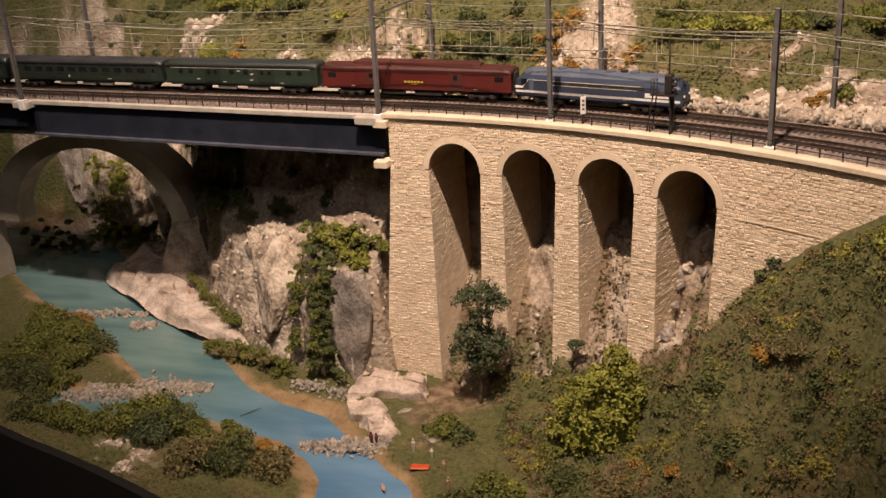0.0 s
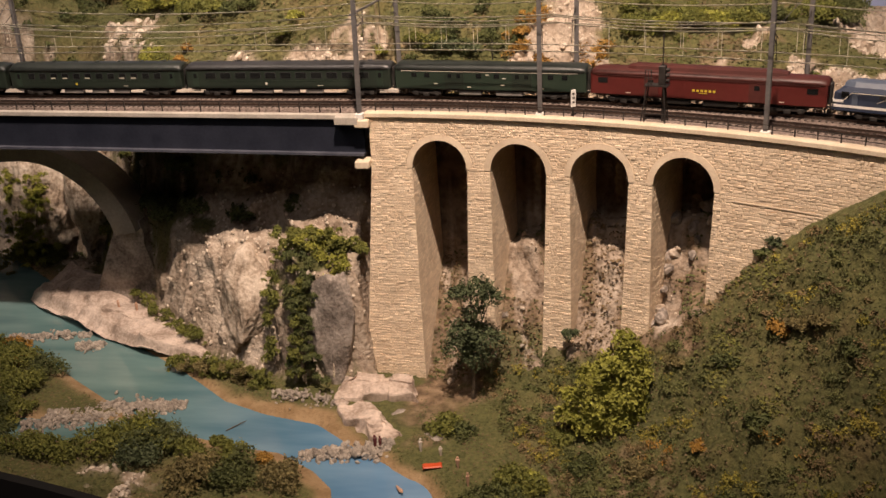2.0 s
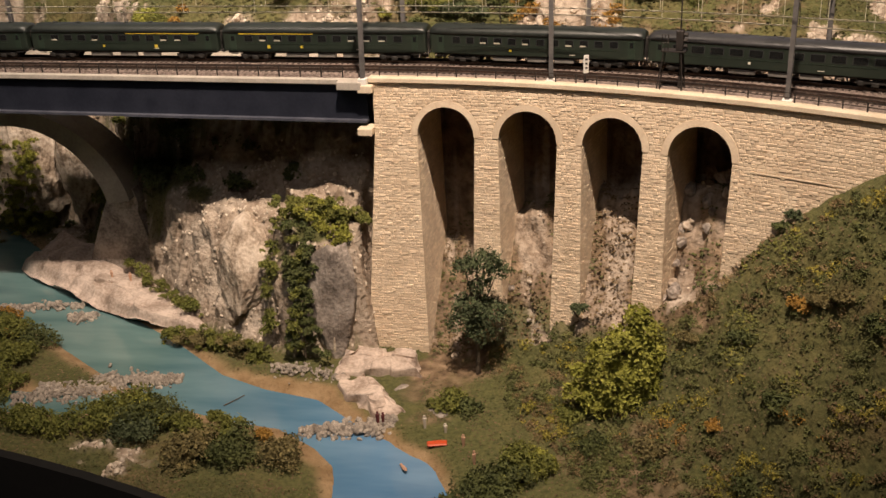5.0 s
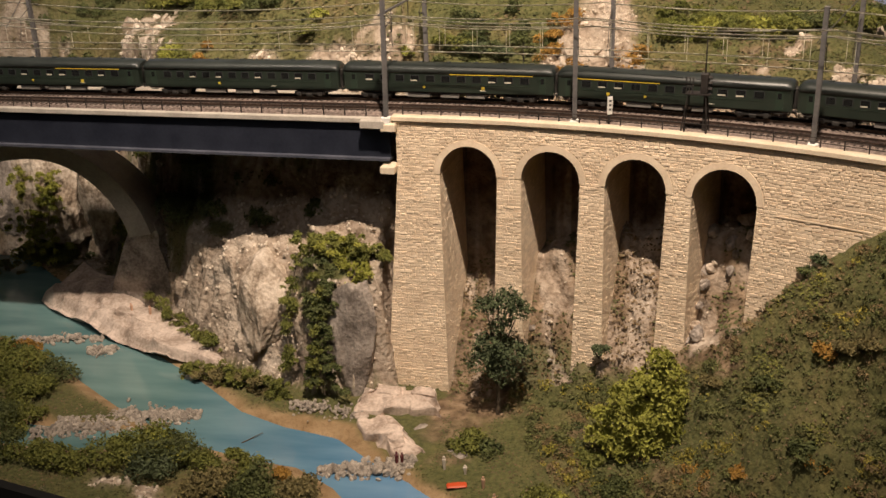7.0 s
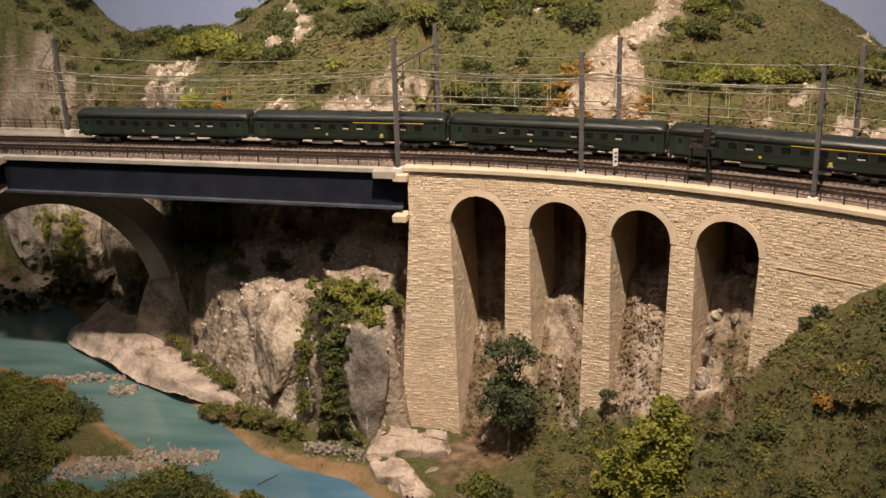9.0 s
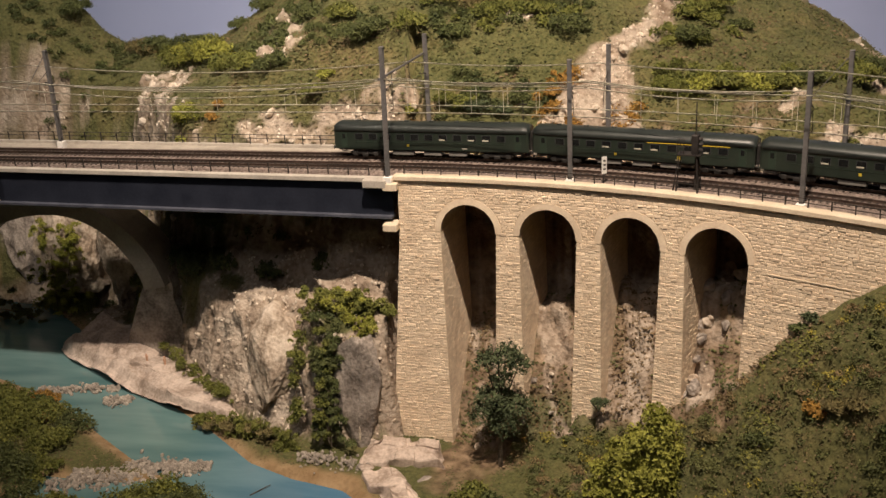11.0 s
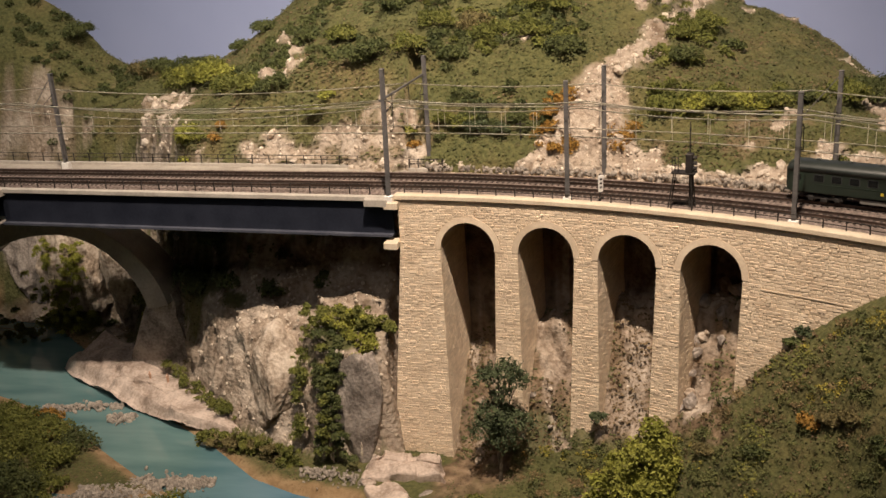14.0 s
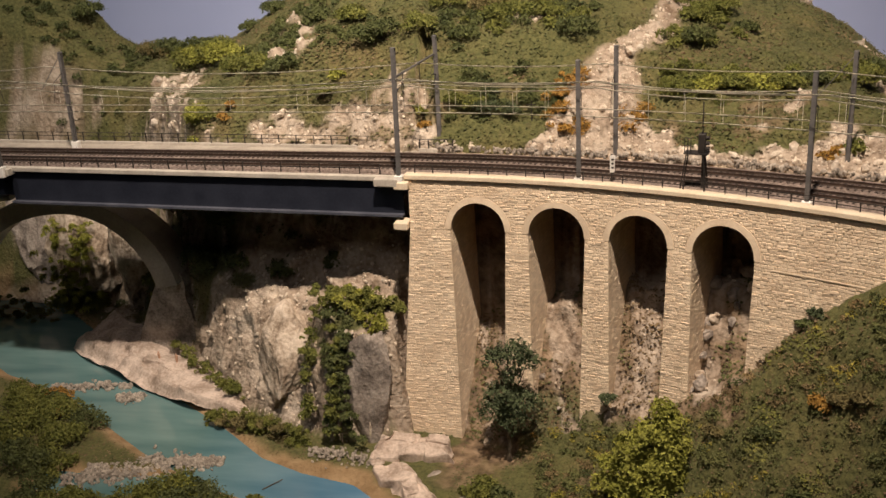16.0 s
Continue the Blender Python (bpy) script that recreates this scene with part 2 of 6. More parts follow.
def height(x, y):
    yw = float(np.interp(x, WX, WV))
    yf = float(np.interp(x, FX, FV))
    # valley floor and river bed
    r = min(to_path(x, y, RIVER), to_path(x, y, SIDE_ARM))
    z = 0.112 + 0.004 * fbm(x * 12, y * 12, 0)
    z += 0.012 * smooth(-y, 0.20, 0.33) * smooth(-x, 0.0, 0.2)
    # foreground hill, falling away from the wall towards the valley
    if x > 0:
        xe = x - 0.45 * max(0.0, yw - 0.02 - y)
        lumps = (0.014 * fbm(x * 8 + y * 5, y * 8 - x * 5, 3) + 0.016 * fbm((x - y) * 9, (x + y) * 26, 6) + 0.007 * fbm(x * 60, y * 60, 2)) * smooth(xe, 0.20, 0.40) * smooth(yw - y, 0.03, 0.09)
        gully = 0.016 * smooth(abs(x - 0.205 - 0.25 * (yw - y)) , 0.05, 0.0) * smooth(yw - y, 0.02, 0.06) * smooth(0.22 - (yw - y), 0.0, 0.1)
        z = max(z, interp(xe, BASE) + lumps + gully)
        off = y - yw
        rise = interp(x, RAMP) * off if off > 0 else 0.95 * off
        z = max(z, min(interp(x, FLOOR) + rise * smooth(x, 0.055, 0.085), interp(x, INNER_TOP)))
    if r < 0.03 and z < 0.135:
        z = min(z, WATER_Z + 0.009 * smooth(r, -0.004, 0.035) - 0.010 * smooth(-r, -0.006, 0.02))
    bank_y = yf + 0.036 + (0.03 * smooth(-x, 0.0, 0.15) + 0.20 * smooth(-x, 0.36, 0.58) if x < 0 else 0.0)
    # gorge wall
    if x < 0.03:
        f = interp(x, FOOT)
        w = smooth(x, -0.13, -0.09)
        d = (y - f) * 0.25 / max(0.12, min(0.25, bank_y - f))
        c = interp(d, CLIFF) * (1 - w) + interp(d, STEEP) * w
        k = smooth(-x, -0.010, 0.012) if y < yw + 0.14 else 1.0
        if y > f:
            z = max(z, 0.112 + c * k)
    if y > bank_y:
        top = interp(x, RIDGE)
        d = y - bank_y
        t = d / (0.60 - bank_y)
        if t <= 1:
            rise = 0.30 * smooth(t, 0.0, 0.22) + 0.70 * t if x < 0 else 0.16 * smooth(t, 0.0, 0.3) + 0.84 * t
            b = 0.476 + (top - 0.476) * min(rise, 1.0) + 0.012 * fbm(x * 10, y * 10, 7) * smooth(t, 0.0, 0.2) * smooth(1 - t, 0.0, 0.2)
        else:
            b = top - (t - 1) * 0.25
        z = z + (b - z) * min(1.0, d / (0.012 + 0.06 * smooth(-x, 0.30, 0.45)))
    elif x > 0.03 and y > yf + 0.026:
        z = 0.474
    return z, r


SCREE_LINE = [(0.10, 0.245), (0.17, 0.262), (0.235, 0.285), (0.29, 0.330), (0.345, 0.352), (0.445, 0.405), (0.60, 0.46)]
SCREE_WIDTH = [(0.10, 0.060), (0.17, 0.050), (0.235, 0.030), (0.29, 0.020), (0.345, 0.012), (0.60, 0.010)]


def terrain():
    xs = list(np.concatenate([np.arange(-1.5, -0.75, 0.02), np.arange(-0.75, 0.75, 0.0045), np.arange(0.75, 1.9, 0.02)]))
    ys = list(np.concatenate([np.arange(-0.30, 0.32, 0.004), np.arange(0.32, 0.95, 0.008)]))
    front = list(np.linspace(0, 1, 45))
    verts, rock, sand, earth = [], [], [], []
    rows = []
    for i, x in enumerate(xs):
        e = front_edge(x)
        col = [e + (ys[0] - e) * t for t in front[:-1]] + ys if e < ys[0] else [max(y, e) for y in ([ys[0]] * 44 + ys)]
        row = []
        for y in col:
            z, r = height(x, y)
            row.append(z)
        rows.append((x, col, row))
    n = len(rows[0][1])
    for i, (x, col, row) in enumerate(rows):
        for j in range(n):
            y, z = col[j], row[j]
            i0, i1, j0, j1 = max(0, i - 1), min(len(rows) - 1, i + 1), max(0, j - 1), min(n - 1, j + 1)
            gx = (rows[i1][2][j] - rows[i0][2][j]) / max(1e-4, rows[i1][0] - rows[i0][0])
            gy = (row[j1] - row[j0]) / max(1e-4, col[j1] - col[j0])
            g = math.hypot(gx, gy)
            steep = smooth(g, 0.55, 1.3)
            yf = float(np.interp(x, FX, FV))
            back = y > yf + 0.03
            r = min(to_path(x, y, RIVER), to_path(x, y, SIDE_ARM)) if z < 0.14 else 9
            patch = fbm(x * 7, y * 7, z * 7 + 5) + 0.22 * fbm(x * 38, y * 38, z * 38)
            k = 0.0
            if back:
                low = 0.540 if x < 0 else 0.497 + 0.035 * smooth(abs(x - 0.255), 0.09, 0.05) + 0.035 * smooth(x, 0.48, 0.58)
                high = 0.14 * smooth(z, 0.56, 0.585) + 0.2 * smooth(-x, 0.50, 0.60) * smooth(z, 0.54, 0.58)
                k = smooth(patch + (0.40 if x < 0 else 0.7) * smooth(low - z, -0.015, 0.03) - high, 0.36, 0.50)
                if x < 0:
                    k *= 0.25 + 0.75 * smooth(fbm(x * 30, y * 30, z * 45), -0.30, 0.08)
                scree = abs(x - interp(y, SCREE_LINE) - 0.016 * fbm(y * 30, x * 10, 0)) - interp(y, SCREE_WIDTH) * (1 + 0.5 * fbm(x * 20, y * 20, 2))
                k = max(k, smooth(-scree, -0.010, 0.006) * smooth(0.62 - y, 0.0, 0.1))
            elif z < WATER_Z + 0.012:
                k = 0.0
            elif x < 0.06:
                k = smooth(patch + 0.75 * steep, 0.10, 0.38)
            elif y > float(np.interp(x, WX, WV)) - (0.03 if x < 0.45 else -9.0) - 0.07 * smooth(patch, 0.0, 0.3) * smooth(0.36 - x, 0.0, 0.08):
                k = max(0.12, smooth(fbm(x * 26 + y * 4, y * 7, z * 7) + 0.5 * patch, 0.0, 0.3))
            else:
                k = 0.0
            # broken stone
            s = 0.0
            if k > 0.05 or (0.06 < x < 0.46 and y > float(np.interp(x, WX, WV)) - 0.03 and not back):
                w = noise.cell_vector(Vector((x * 60 + z * 20, y * 60, z * 70)))
                s = max(k, 0.35) * (0.011 * fbm(x * 24, y * 24, z * 24) + 0.008 * (w.x - 0.5) + 0.004 * fbm(x * 110, y * 110, z * 110))
                if x > 0.05 and not back:
                    s += 0.006 * noise.ridged_multi_fractal(Vector((x * 34, y * 9, z * 9)), 0.9, 2.0, 4, 1.0, 2.0) - 0.009
                elif not back:
                    s += 0.006 * noise.ridged_multi_fractal(Vector((x * 16, y * 16 + z * 8, z * 30)), 0.9, 2.0, 4, 1.0, 2.0) - 0.007
            else:
                s = 0.003 * fbm(x * 60, y * 60, z * 40) * (0.25 if z < 0.125 else 1.0)
            nx, ny, nz = -gx, -gy, 1.0
            ln = math.sqrt(nx * nx + ny * ny + 1)
            if r < 0.01 and z < WATER_Z + 0.004:
                s = 0
            if not back and y > yf - 0.12 and z > 0.4:
                s = 0
            if j == 0:
                s = 0
            verts.append((x + s * nx / ln, y + s * ny / ln, z + s / ln))
            rock.append(k)
            yw = float(np.interp(x, WX, WV))
            earth.append(smooth(x, 0.06, 0.09) * smooth(y - yw + 0.05 + 0.10 * patch, 0.0, 0.03) * (1 - smooth(x, 0.44, 0.50)) + 0.75 * smooth(x, 0.05, 0.08) * smooth(0.150 - z, 0.0, 0.015) * smooth(patch, -0.10, 0.20) if not back else 0.7 * smooth(patch, 0.12, 0.34) * smooth(0.57 - z, 0.0, 0.04))
            sand.append(smooth(0.03 - r + 0.02 * patch, 0.0, 0.02) if z < 0.135 else 0.0)
    faces = [(i * n + j, (i + 1) * n + j, (i + 1) * n + j + 1, i * n + j + 1) for i in range(len(rows) - 1) for j in range(n - 1)]
    me = bpy.data.meshes.new("ground")
    me.from_pydata(verts, [], faces)
    for name, vals in (("rock", rock), ("sand", sand), ("earth", earth)):
        me.attributes.new(name, "FLOAT", "POINT").data.foreach_set("value", vals)
    me.polygons.foreach_set("use_smooth", [True] * len(faces))
    return me, verts, rock, sand


def ground_material():
    m = bpy.data.materials.new("landscape")
    m.use_nodes = True
    nt = m.node_tree
    L = nt.links.new
    bs = nt.nodes["Principled BSDF"]
    bs.inputs["Roughness"].default_value = 0.95
    tex = nt.nodes.new("ShaderNodeTexCoord")

    def nz(scale, detail=6):
        n = nt.nodes.new("ShaderNodeTexNoise")
        n.inputs["Scale"].default_value, n.inputs["Detail"].default_value = scale, detail
        L(tex.outputs["Object"], n.inputs["Vector"])
        return n.outputs["Fac"]

    def ramp(fac, stops):
        r = nt.nodes.new("ShaderNodeValToRGB")
        els = r.color_ramp.elements
        els[0].position, els[0].color = stops[0][0], (*stops[0][1], 1)
        els[1].position, els[1].color = stops[-1][0], (*stops[-1][1], 1)
        for p, c in stops[1:-1]:
            els.new(p).color = (*c, 1)
        L(fac, r.inputs[0])
        return r.outputs[0]

    def blend(fac, a, b):
        x = nt.nodes.new("ShaderNodeMix")
        x.data_type = "RGBA"
        L(fac, x.inputs[0])
        L(a, x.inputs[6])
        L(b, x.inputs[7])
        return x.outputs[2]

    def attr(name):
        a = nt.nodes.new("ShaderNodeAttribute")
        a.attribute_name = name
        return a.outputs["Fac"]

    grass = ramp(nz(14), [(0.3, (0.055, 0.066, 0.018)), (0.5, (0.085, 0.090, 0.026)), (0.62, (0.12, 0.105, 0.036)), (0.72, (0.17, 0.125, 0.055))])
    fine = ramp(nz(180), [(0.35, (0.045, 0.05, 0.016)), (0.6, (0.17, 0.155, 0.06))])
    g = nt.nodes.new("ShaderNodeMix")
    g.data_type = "RGBA"
    g.inputs[0].default_value = 0.4
    L(grass, g.inputs[6])
    L(fine, g.inputs[7])
    rockc = ramp(nz(22), [(0.32, (0.15, 0.10, 0.062)), (0.45, (0.31, 0.24, 0.175)), (0.6, (0.47, 0.395, 0.315)), (0.72, (0.60, 0.52, 0.43))])
    rockf = ramp(nz(130, 8), [(0.36, (0.15, 0.11, 0.075)), (0.55, (0.50, 0.42, 0.34))])
    rk = nt.nodes.new("ShaderNodeMix")
    rk.data_type = "RGBA"
    rk.inputs[0].default_value = 0.4
    L(rockc, rk.inputs[6])
    L(rockf, rk.inputs[7])
    sandc = ramp(nz(40), [(0.35, (0.24, 0.155, 0.075)), (0.65, (0.36, 0.25, 0.135))])
    c = blend(attr("sand"), g.outputs[2], sandc)
    c = blend(attr("earth"), c, ramp(nz(60, 8), [(0.34, (0.085, 0.055, 0.030)), (0.5, (0.20, 0.138, 0.082)), (0.66, (0.30, 0.215, 0.135))]))
    c = blend(attr("rock"), c, rk.outputs[2])
    L(c, bs.inputs["Base Color"])
    bp = nt.nodes.new("ShaderNodeBump")
    bp.inputs["Strength"].default_value, bp.inputs["Distance"].default_value = 0.9, 0.005
    L(nz(160, 8), bp.inputs["Height"])
    L(bp.outputs[0], bs.inputs["Normal"])
    return m


GROUND_ME, GV, GROCK, GSAND = terrain()
GROUND_ME.materials.append(ground_material())
ground = tagged(new("ground", GROUND_ME), "modelled landscape of grassy slopes, pale rock and river sand", "ground", kind="structure")


def water_surface():
    m = bpy.data.materials.new("river_water")
    m.use_nodes = True
    nt = m.node_tree
    bs = nt.nodes["Principled BSDF"]
    bs.inputs["Roughness"].default_value = 0.12
    tex = nt.nodes.new("ShaderNodeTexCoord")
    n = nt.nodes.new("ShaderNodeTexNoise")
    n.inputs["Scale"].default_value, n.inputs["Detail"].default_value = 11, 5
    mp = nt.nodes.new("ShaderNodeMapping")
    mp.inputs["Rotation"].default_value, mp.inputs["Scale"].default_value = (0, 0, radians(35)), (0.5, 2.2, 1)
    nt.links.new(tex.outputs["Object"], mp.inputs["Vector"])
    nt.links.new(mp.outputs[0], n.inputs["Vector"])
    sep = nt.nodes.new("ShaderNodeSeparateXYZ")
    nt.links.new(tex.outputs["Object"], sep.inputs[0])
    mr = nt.nodes.new("ShaderNodeMapRange")
    mr.inputs[1].default_value, mr.inputs[2].default_value = -0.3, 0.06
    nt.links.new(sep.outputs[0], mr.inputs[0])

    def tones(lo, hi):
        k = nt.nodes.new("ShaderNodeValToRGB")
        k.color_ramp.elements[0].position, k.color_ramp.elements[1].position = 0.3, 0.72
        k.color_ramp.elements[0].color, k.color_ramp.elements[1].color = (*lo, 1), (*hi, 1)
        nt.links.new(n.outputs["Fac"], k.inputs[0])
        return k.outputs[0]

    r = nt.nodes.new("ShaderNodeMix")
    r.data_type = "RGBA"
    nt.links.new(mr.outputs[0], r.inputs[0])
    nt.links.new(tones((0.07, 0.15, 0.16), (0.16, 0.265, 0.26)), r.inputs[6])
    nt.links.new(tones((0.075, 0.185, 0.34), (0.17, 0.31, 0.47)), r.inputs[7])
    n2 = nt.nodes.new("ShaderNodeTexNoise")
    n2.inputs["Scale"].default_value = 150
    bp = nt.nodes.new("ShaderNodeBump")
    bp.inputs["Strength"].default_value, bp.inputs["Distance"].default_value = 0.12, 0.001
    for a, b in ((r.outputs[2], bs.inputs["Base Color"]),
                 (tex.outputs["Object"], n2.inputs["Vector"]), (n2.outputs["Fac"], bp.inputs["Height"]), (bp.outputs[0], bs.inputs["Normal"])):
        nt.links.new(a, b)
    bm = bmesh.new()
    vs = [bm.verts.new((x, y, WATER_Z)) for x, y in ((-1.4, -0.2), (-0.6, -0.2), (-0.4, -0.262), (0.02, -0.395), (0.30, -0.48), (0.30, -0.2), (0.0, 0.1), (-1.4, 0.8))]
    bm.faces.new(vs)
    return tagged(part("water", bm, m), "turquoise glossy river water between gravel banks", "water", kind="structure")


water_surface()


def surroundings():
    bm = bmesh.new()
    rings = []
    for k in range(60):
        x = -3.2 + 6.4 * k / 59
        y = 1.05 - 0.5 * (abs(x) / 3.2) ** 3
        rings.append([(x, y, -0.9), (x, y, 3.2), (x, y + 0.02, 3.2), (x, y + 0.02, -0.9)])
    loft(bm, rings)
    bmesh.ops.recalc_face_normals(bm, faces=bm.faces)
    tagged(part("backdrop", bm, SKY), "plain grey-blue painted sky board behind the hills", "backdrop", kind="structure")
    bm = bmesh.new()
    rings = []
    for k in range(50):
        x = -1.5 + 3.4 * k / 49
        y = front_edge(x)
        z = height(x, y)[0]
        rings.append([(x, y - 0.002, -0.6), (x, y - 0.002, z + 0.004), (x, y - 0.014, z + 0.004), (x, y - 0.014, -0.6)])
    loft(bm, rings)
    bmesh.ops.recalc_face_normals(bm, faces=bm.faces)
    tagged(part("fascia", bm, BLACK), "matt black board along the front edge of the layout", "board", kind="structure")
    for a, b in ((-2.6, -1.45), (1.75, 4.2)):
        tagged(part("baseboard", sweep("near", a, b, rect(-0.045, 0.13 if a < 0 else 0.25, -0.9, 0.4695), 0.05), BLACK), "matt black bench that carries the tracks beyond the scenery", "bench", kind="structure")
    floor = material("hall_floor", (0.03, 0.028, 0.026), (0.05, 0.047, 0.043), 3, 0.8)
    dim = material("hall_wall", (0.10, 0.09, 0.08), (0.13, 0.12, 0.11), 2, 0.9)
    for name, lo, hi, mt in (("floor", (-4, -4, -0.95), (4, 1.2, -0.9), floor), ("wall_south", (-4, -4.1, -0.9), (4, -4, 3.2), dim),
                             ("wall_west", (-4.1, -4, -0.9), (-4, 1.2, 3.2), dim), ("wall_east", (4, -4, -0.9), (4.1, 1.2, 3.2), dim), ("ceiling", (-4, -4, 3.2), (4, 1.2, 3.3), dim)):
        tagged(part(name, box(bmesh.new(), lo, hi), mt), "plain dark exhibition hall " + name.split("_")[0], name.split("_")[0], kind="structure")


surroundings()

# ---------------------------------------------------------------- viaduct
ARCH_S = (0.113, 0.216, 0.319, 0.421)
ARCH_R = 0.0365
SPRING_Z = 0.409
WALL_TOP = 0.474


def batter(z):
    return -0.045 * (WALL_TOP - z)


def viaduct():
    root = tagged(empty("viaduct"), "cream rough stone viaduct with four tall round arches", "viaduct")
    s_start, s_end = 0.022, 1.9
    edges = [s_start]
    for c in ARCH_S:
        edges += [c - ARCH_R, c + ARCH_R]
    edges.append(s_end)

    def face(s, off, z):
        return (*line("wall", s, off)[0], z)

    # piers: battered on all sides
    for i in range(5):
        a, b = edges[2 * i], edges[2 * i + 1]
        bm = bmesh.new()
        zb = (0.085, 0.10, 0.13, 0.17, 0.20)[i]
        rings = []
        for z in (zb, 0.2, 0.3, SPRING_Z):
            g = 0.020 * (SPRING_Z - z)
            ga = 0.08 * (SPRING_Z - z) if i == 0 else g
            gb = 0.0 if i == 4 else g
            n = 2 if i < 4 else 60
            fr = [face(a - ga + (b + gb - a + ga) * k / (n - 1), batter(z), z) for k in range(n)]
            bk = [face(a - ga + (b + gb - a + ga) * k / (n - 1), 0.135 - batter(z) * 0.3, z) for k in range(n)][::-1]
            rings.append(fr + bk)
        loft(bm, rings, caps=False)
        bmesh.ops.recalc_face_normals(bm, faces=bm.faces)
        part("pier" if i < 4 else "abutment", bm, MORTAR, root)
    # spandrel above the springing
    bm = bmesh.new()
    cols = []
    for i in range(5):
        a, b = edges[2 * i], edges[2 * i + 1]
        n = 6 if i < 4 else 60
        cols += [(a + (b - a) * k / n, SPRING_Z) for k in range(n + 1)]
        if i < 4:
            c = ARCH_S[i]
            cols += [(c - ARCH_R * math.cos(math.pi * k / 24), SPRING_Z + ARCH_R * math.sin(math.pi * k / 24)) for k in range(1, 24)]
    rings = [[face(s, batter(z), z), face(s, 0.0, WALL_TOP), face(s, 0.138, WALL_TOP), face(s, 0.138, z)] for s, z in cols]
    loft(bm, rings)
    bmesh.ops.recalc_face_normals(bm, faces=bm.faces)
    part("spandrel", bm, MORTAR, root)
    # arch rings
    for c in ARCH_S:
        bm = bmesh.new()
        rings = []
        for k in range(25):
            a = math.pi * k / 24
            r = []
            for rad, out in ((ARCH_R - 0.0006, 0.01), (ARCH_R - 0.0006, -0.0012), (ARCH_R + 0.0072, -0.0010), (ARCH_R + 0.0072, 0.004)):
                z = SPRING_Z + rad * math.sin(a)
                r.append(face(c - rad * math.cos(a), batter(z) + out, z))
            rings.append(r)
        loft(bm, rings)
        bmesh.ops.recalc_face_normals(bm, faces=bm.faces)
        part("arch_ring", bm, STONE, root, "smooth cream arch ring")
    part("coping", sweep("wall", 0.018, 1.9, [(-0.0042, 0.4742), (-0.0042, 0.4788), (-0.003, COPING_Z), (0.010, COPING_Z), (0.010, 0.4735)]), COPING, root, "pale stone coping")
    part("string_course", sweep("wall", 0.478, 0.575, [(-0.0047, 0.4008), (-0.0045, 0.4022), (0.004, 0.4022), (0.004, 0.4008)]), COPING, root)
    # corner blocks below the bridge bearing
    for z0, o in ((0.4615, -0.004), (0.408, -0.006)):
        b = box(bmesh.new(), (-0.009, -0.008, 0), (0.010, 0.016, 0.010), 0.0012)
        ob = part("corbel", b, COPING, root)
        p, th = line("wall", 0.014 if z0 > 0.43 else 0.011)
        ob.matrix_basis = pose(p.x, p.y + o, z0, 0, 0, math.degrees(th))
    return root, edges


VIADUCT, EDGES = viaduct()


# ---------------------------------------------------------------- deck and bridge
def bridge():
    root = tagged(empty("girder_bridge"), "long dark steel girder bridge with a pale concrete deck edge", "bridge")
    a, b = -0.585, 0.013
    part("girder", sweep("wall", a, b, [(0.004, 0.425), (0.004, 0.468), (0.008, 0.470), (0.008, 0.425)]), GIRDER, root, "near black painted steel web")
    part("girder", sweep("wall", a, b, [(0.118, 0.425), (0.118, 0.470), (0.122, 0.470), (0.122, 0.425)]), GIRDER, root)
    part("lower_flange", sweep("wall", a, b, rect(-0.004, 0.016, 0.4225, 0.4255)), FLANGE, root, "grey steel flange plate")
    part("lower_flange", sweep("wall", a, b, rect(0.108, 0.130, 0.4225, 0.4255)), FLANGE, root)
    part("deck_slab", sweep("wall", -2.6, 0.02, rect(0.004, 0.142, 0.468, 0.4750)), CONCRETE, root)
    part("deck_edge", sweep("wall", -2.6, 0.016, [(-0.002, 0.4705), (-0.002, 0.4755), (-0.001, 0.4762), (0.007, 0.4762), (0.007, 0.4705)]), PALE, root, "pale concrete edge beam")
    part("deck_edge", sweep("wall", -2.6, 0.02, [(0.142, 0.472), (0.142, 0.4790), (0.149, 0.4790), (0.149, 0.472)]), PALE, root, "pale concrete edge beam")
    part("girder", sweep("wall", -2.6, -0.588, rect(0.012, 0.13, 0.43, 0.4675)), GIRDER, root)
    # mast seats on the deck edge
    for s in (-0.005, -0.592):
        p, th = line("wall", s)
        ob = part("mast_seat", box(bmesh.new(), (-0.016, -0.012, 0.4650), (0.016, 0.004, 0.4755), 0.001), PALE, root)
        ob.matrix_basis = pose(p.x, p.y, 0, 0, 0, math.degrees(th))
    return root


bridge()


def trackbed():
    z = RAIL_Z - 0.0041
    for nm, s0, s1 in (("trackbed", -2.6, 4.2),):
        bm = bmesh.new()
        rings = []
        for k in range(341):
            s = s0 + (s1 - s0) * k / 340
            p0 = line("wall", s, 0.009)[0]
            p1 = line("far", s * 1.0 + 0.0, 0.034)[0]
            rings.append([(*p0, 0.470), (*p0, z - 0.002), (*(p0.lerp(p1, 0.1)), z), (*(p0.lerp(p1, 0.95)), z), (*p1, z - 0.002), (*p1, 0.470)])
        loft(bm, rings)
        bmesh.ops.recalc_face_normals(bm, faces=bm.faces)
        bed = tagged(part(nm, bm, BALLAST), "brown-grey stone ballast bed of the double track", "ballast", kind="structure")


trackbed()


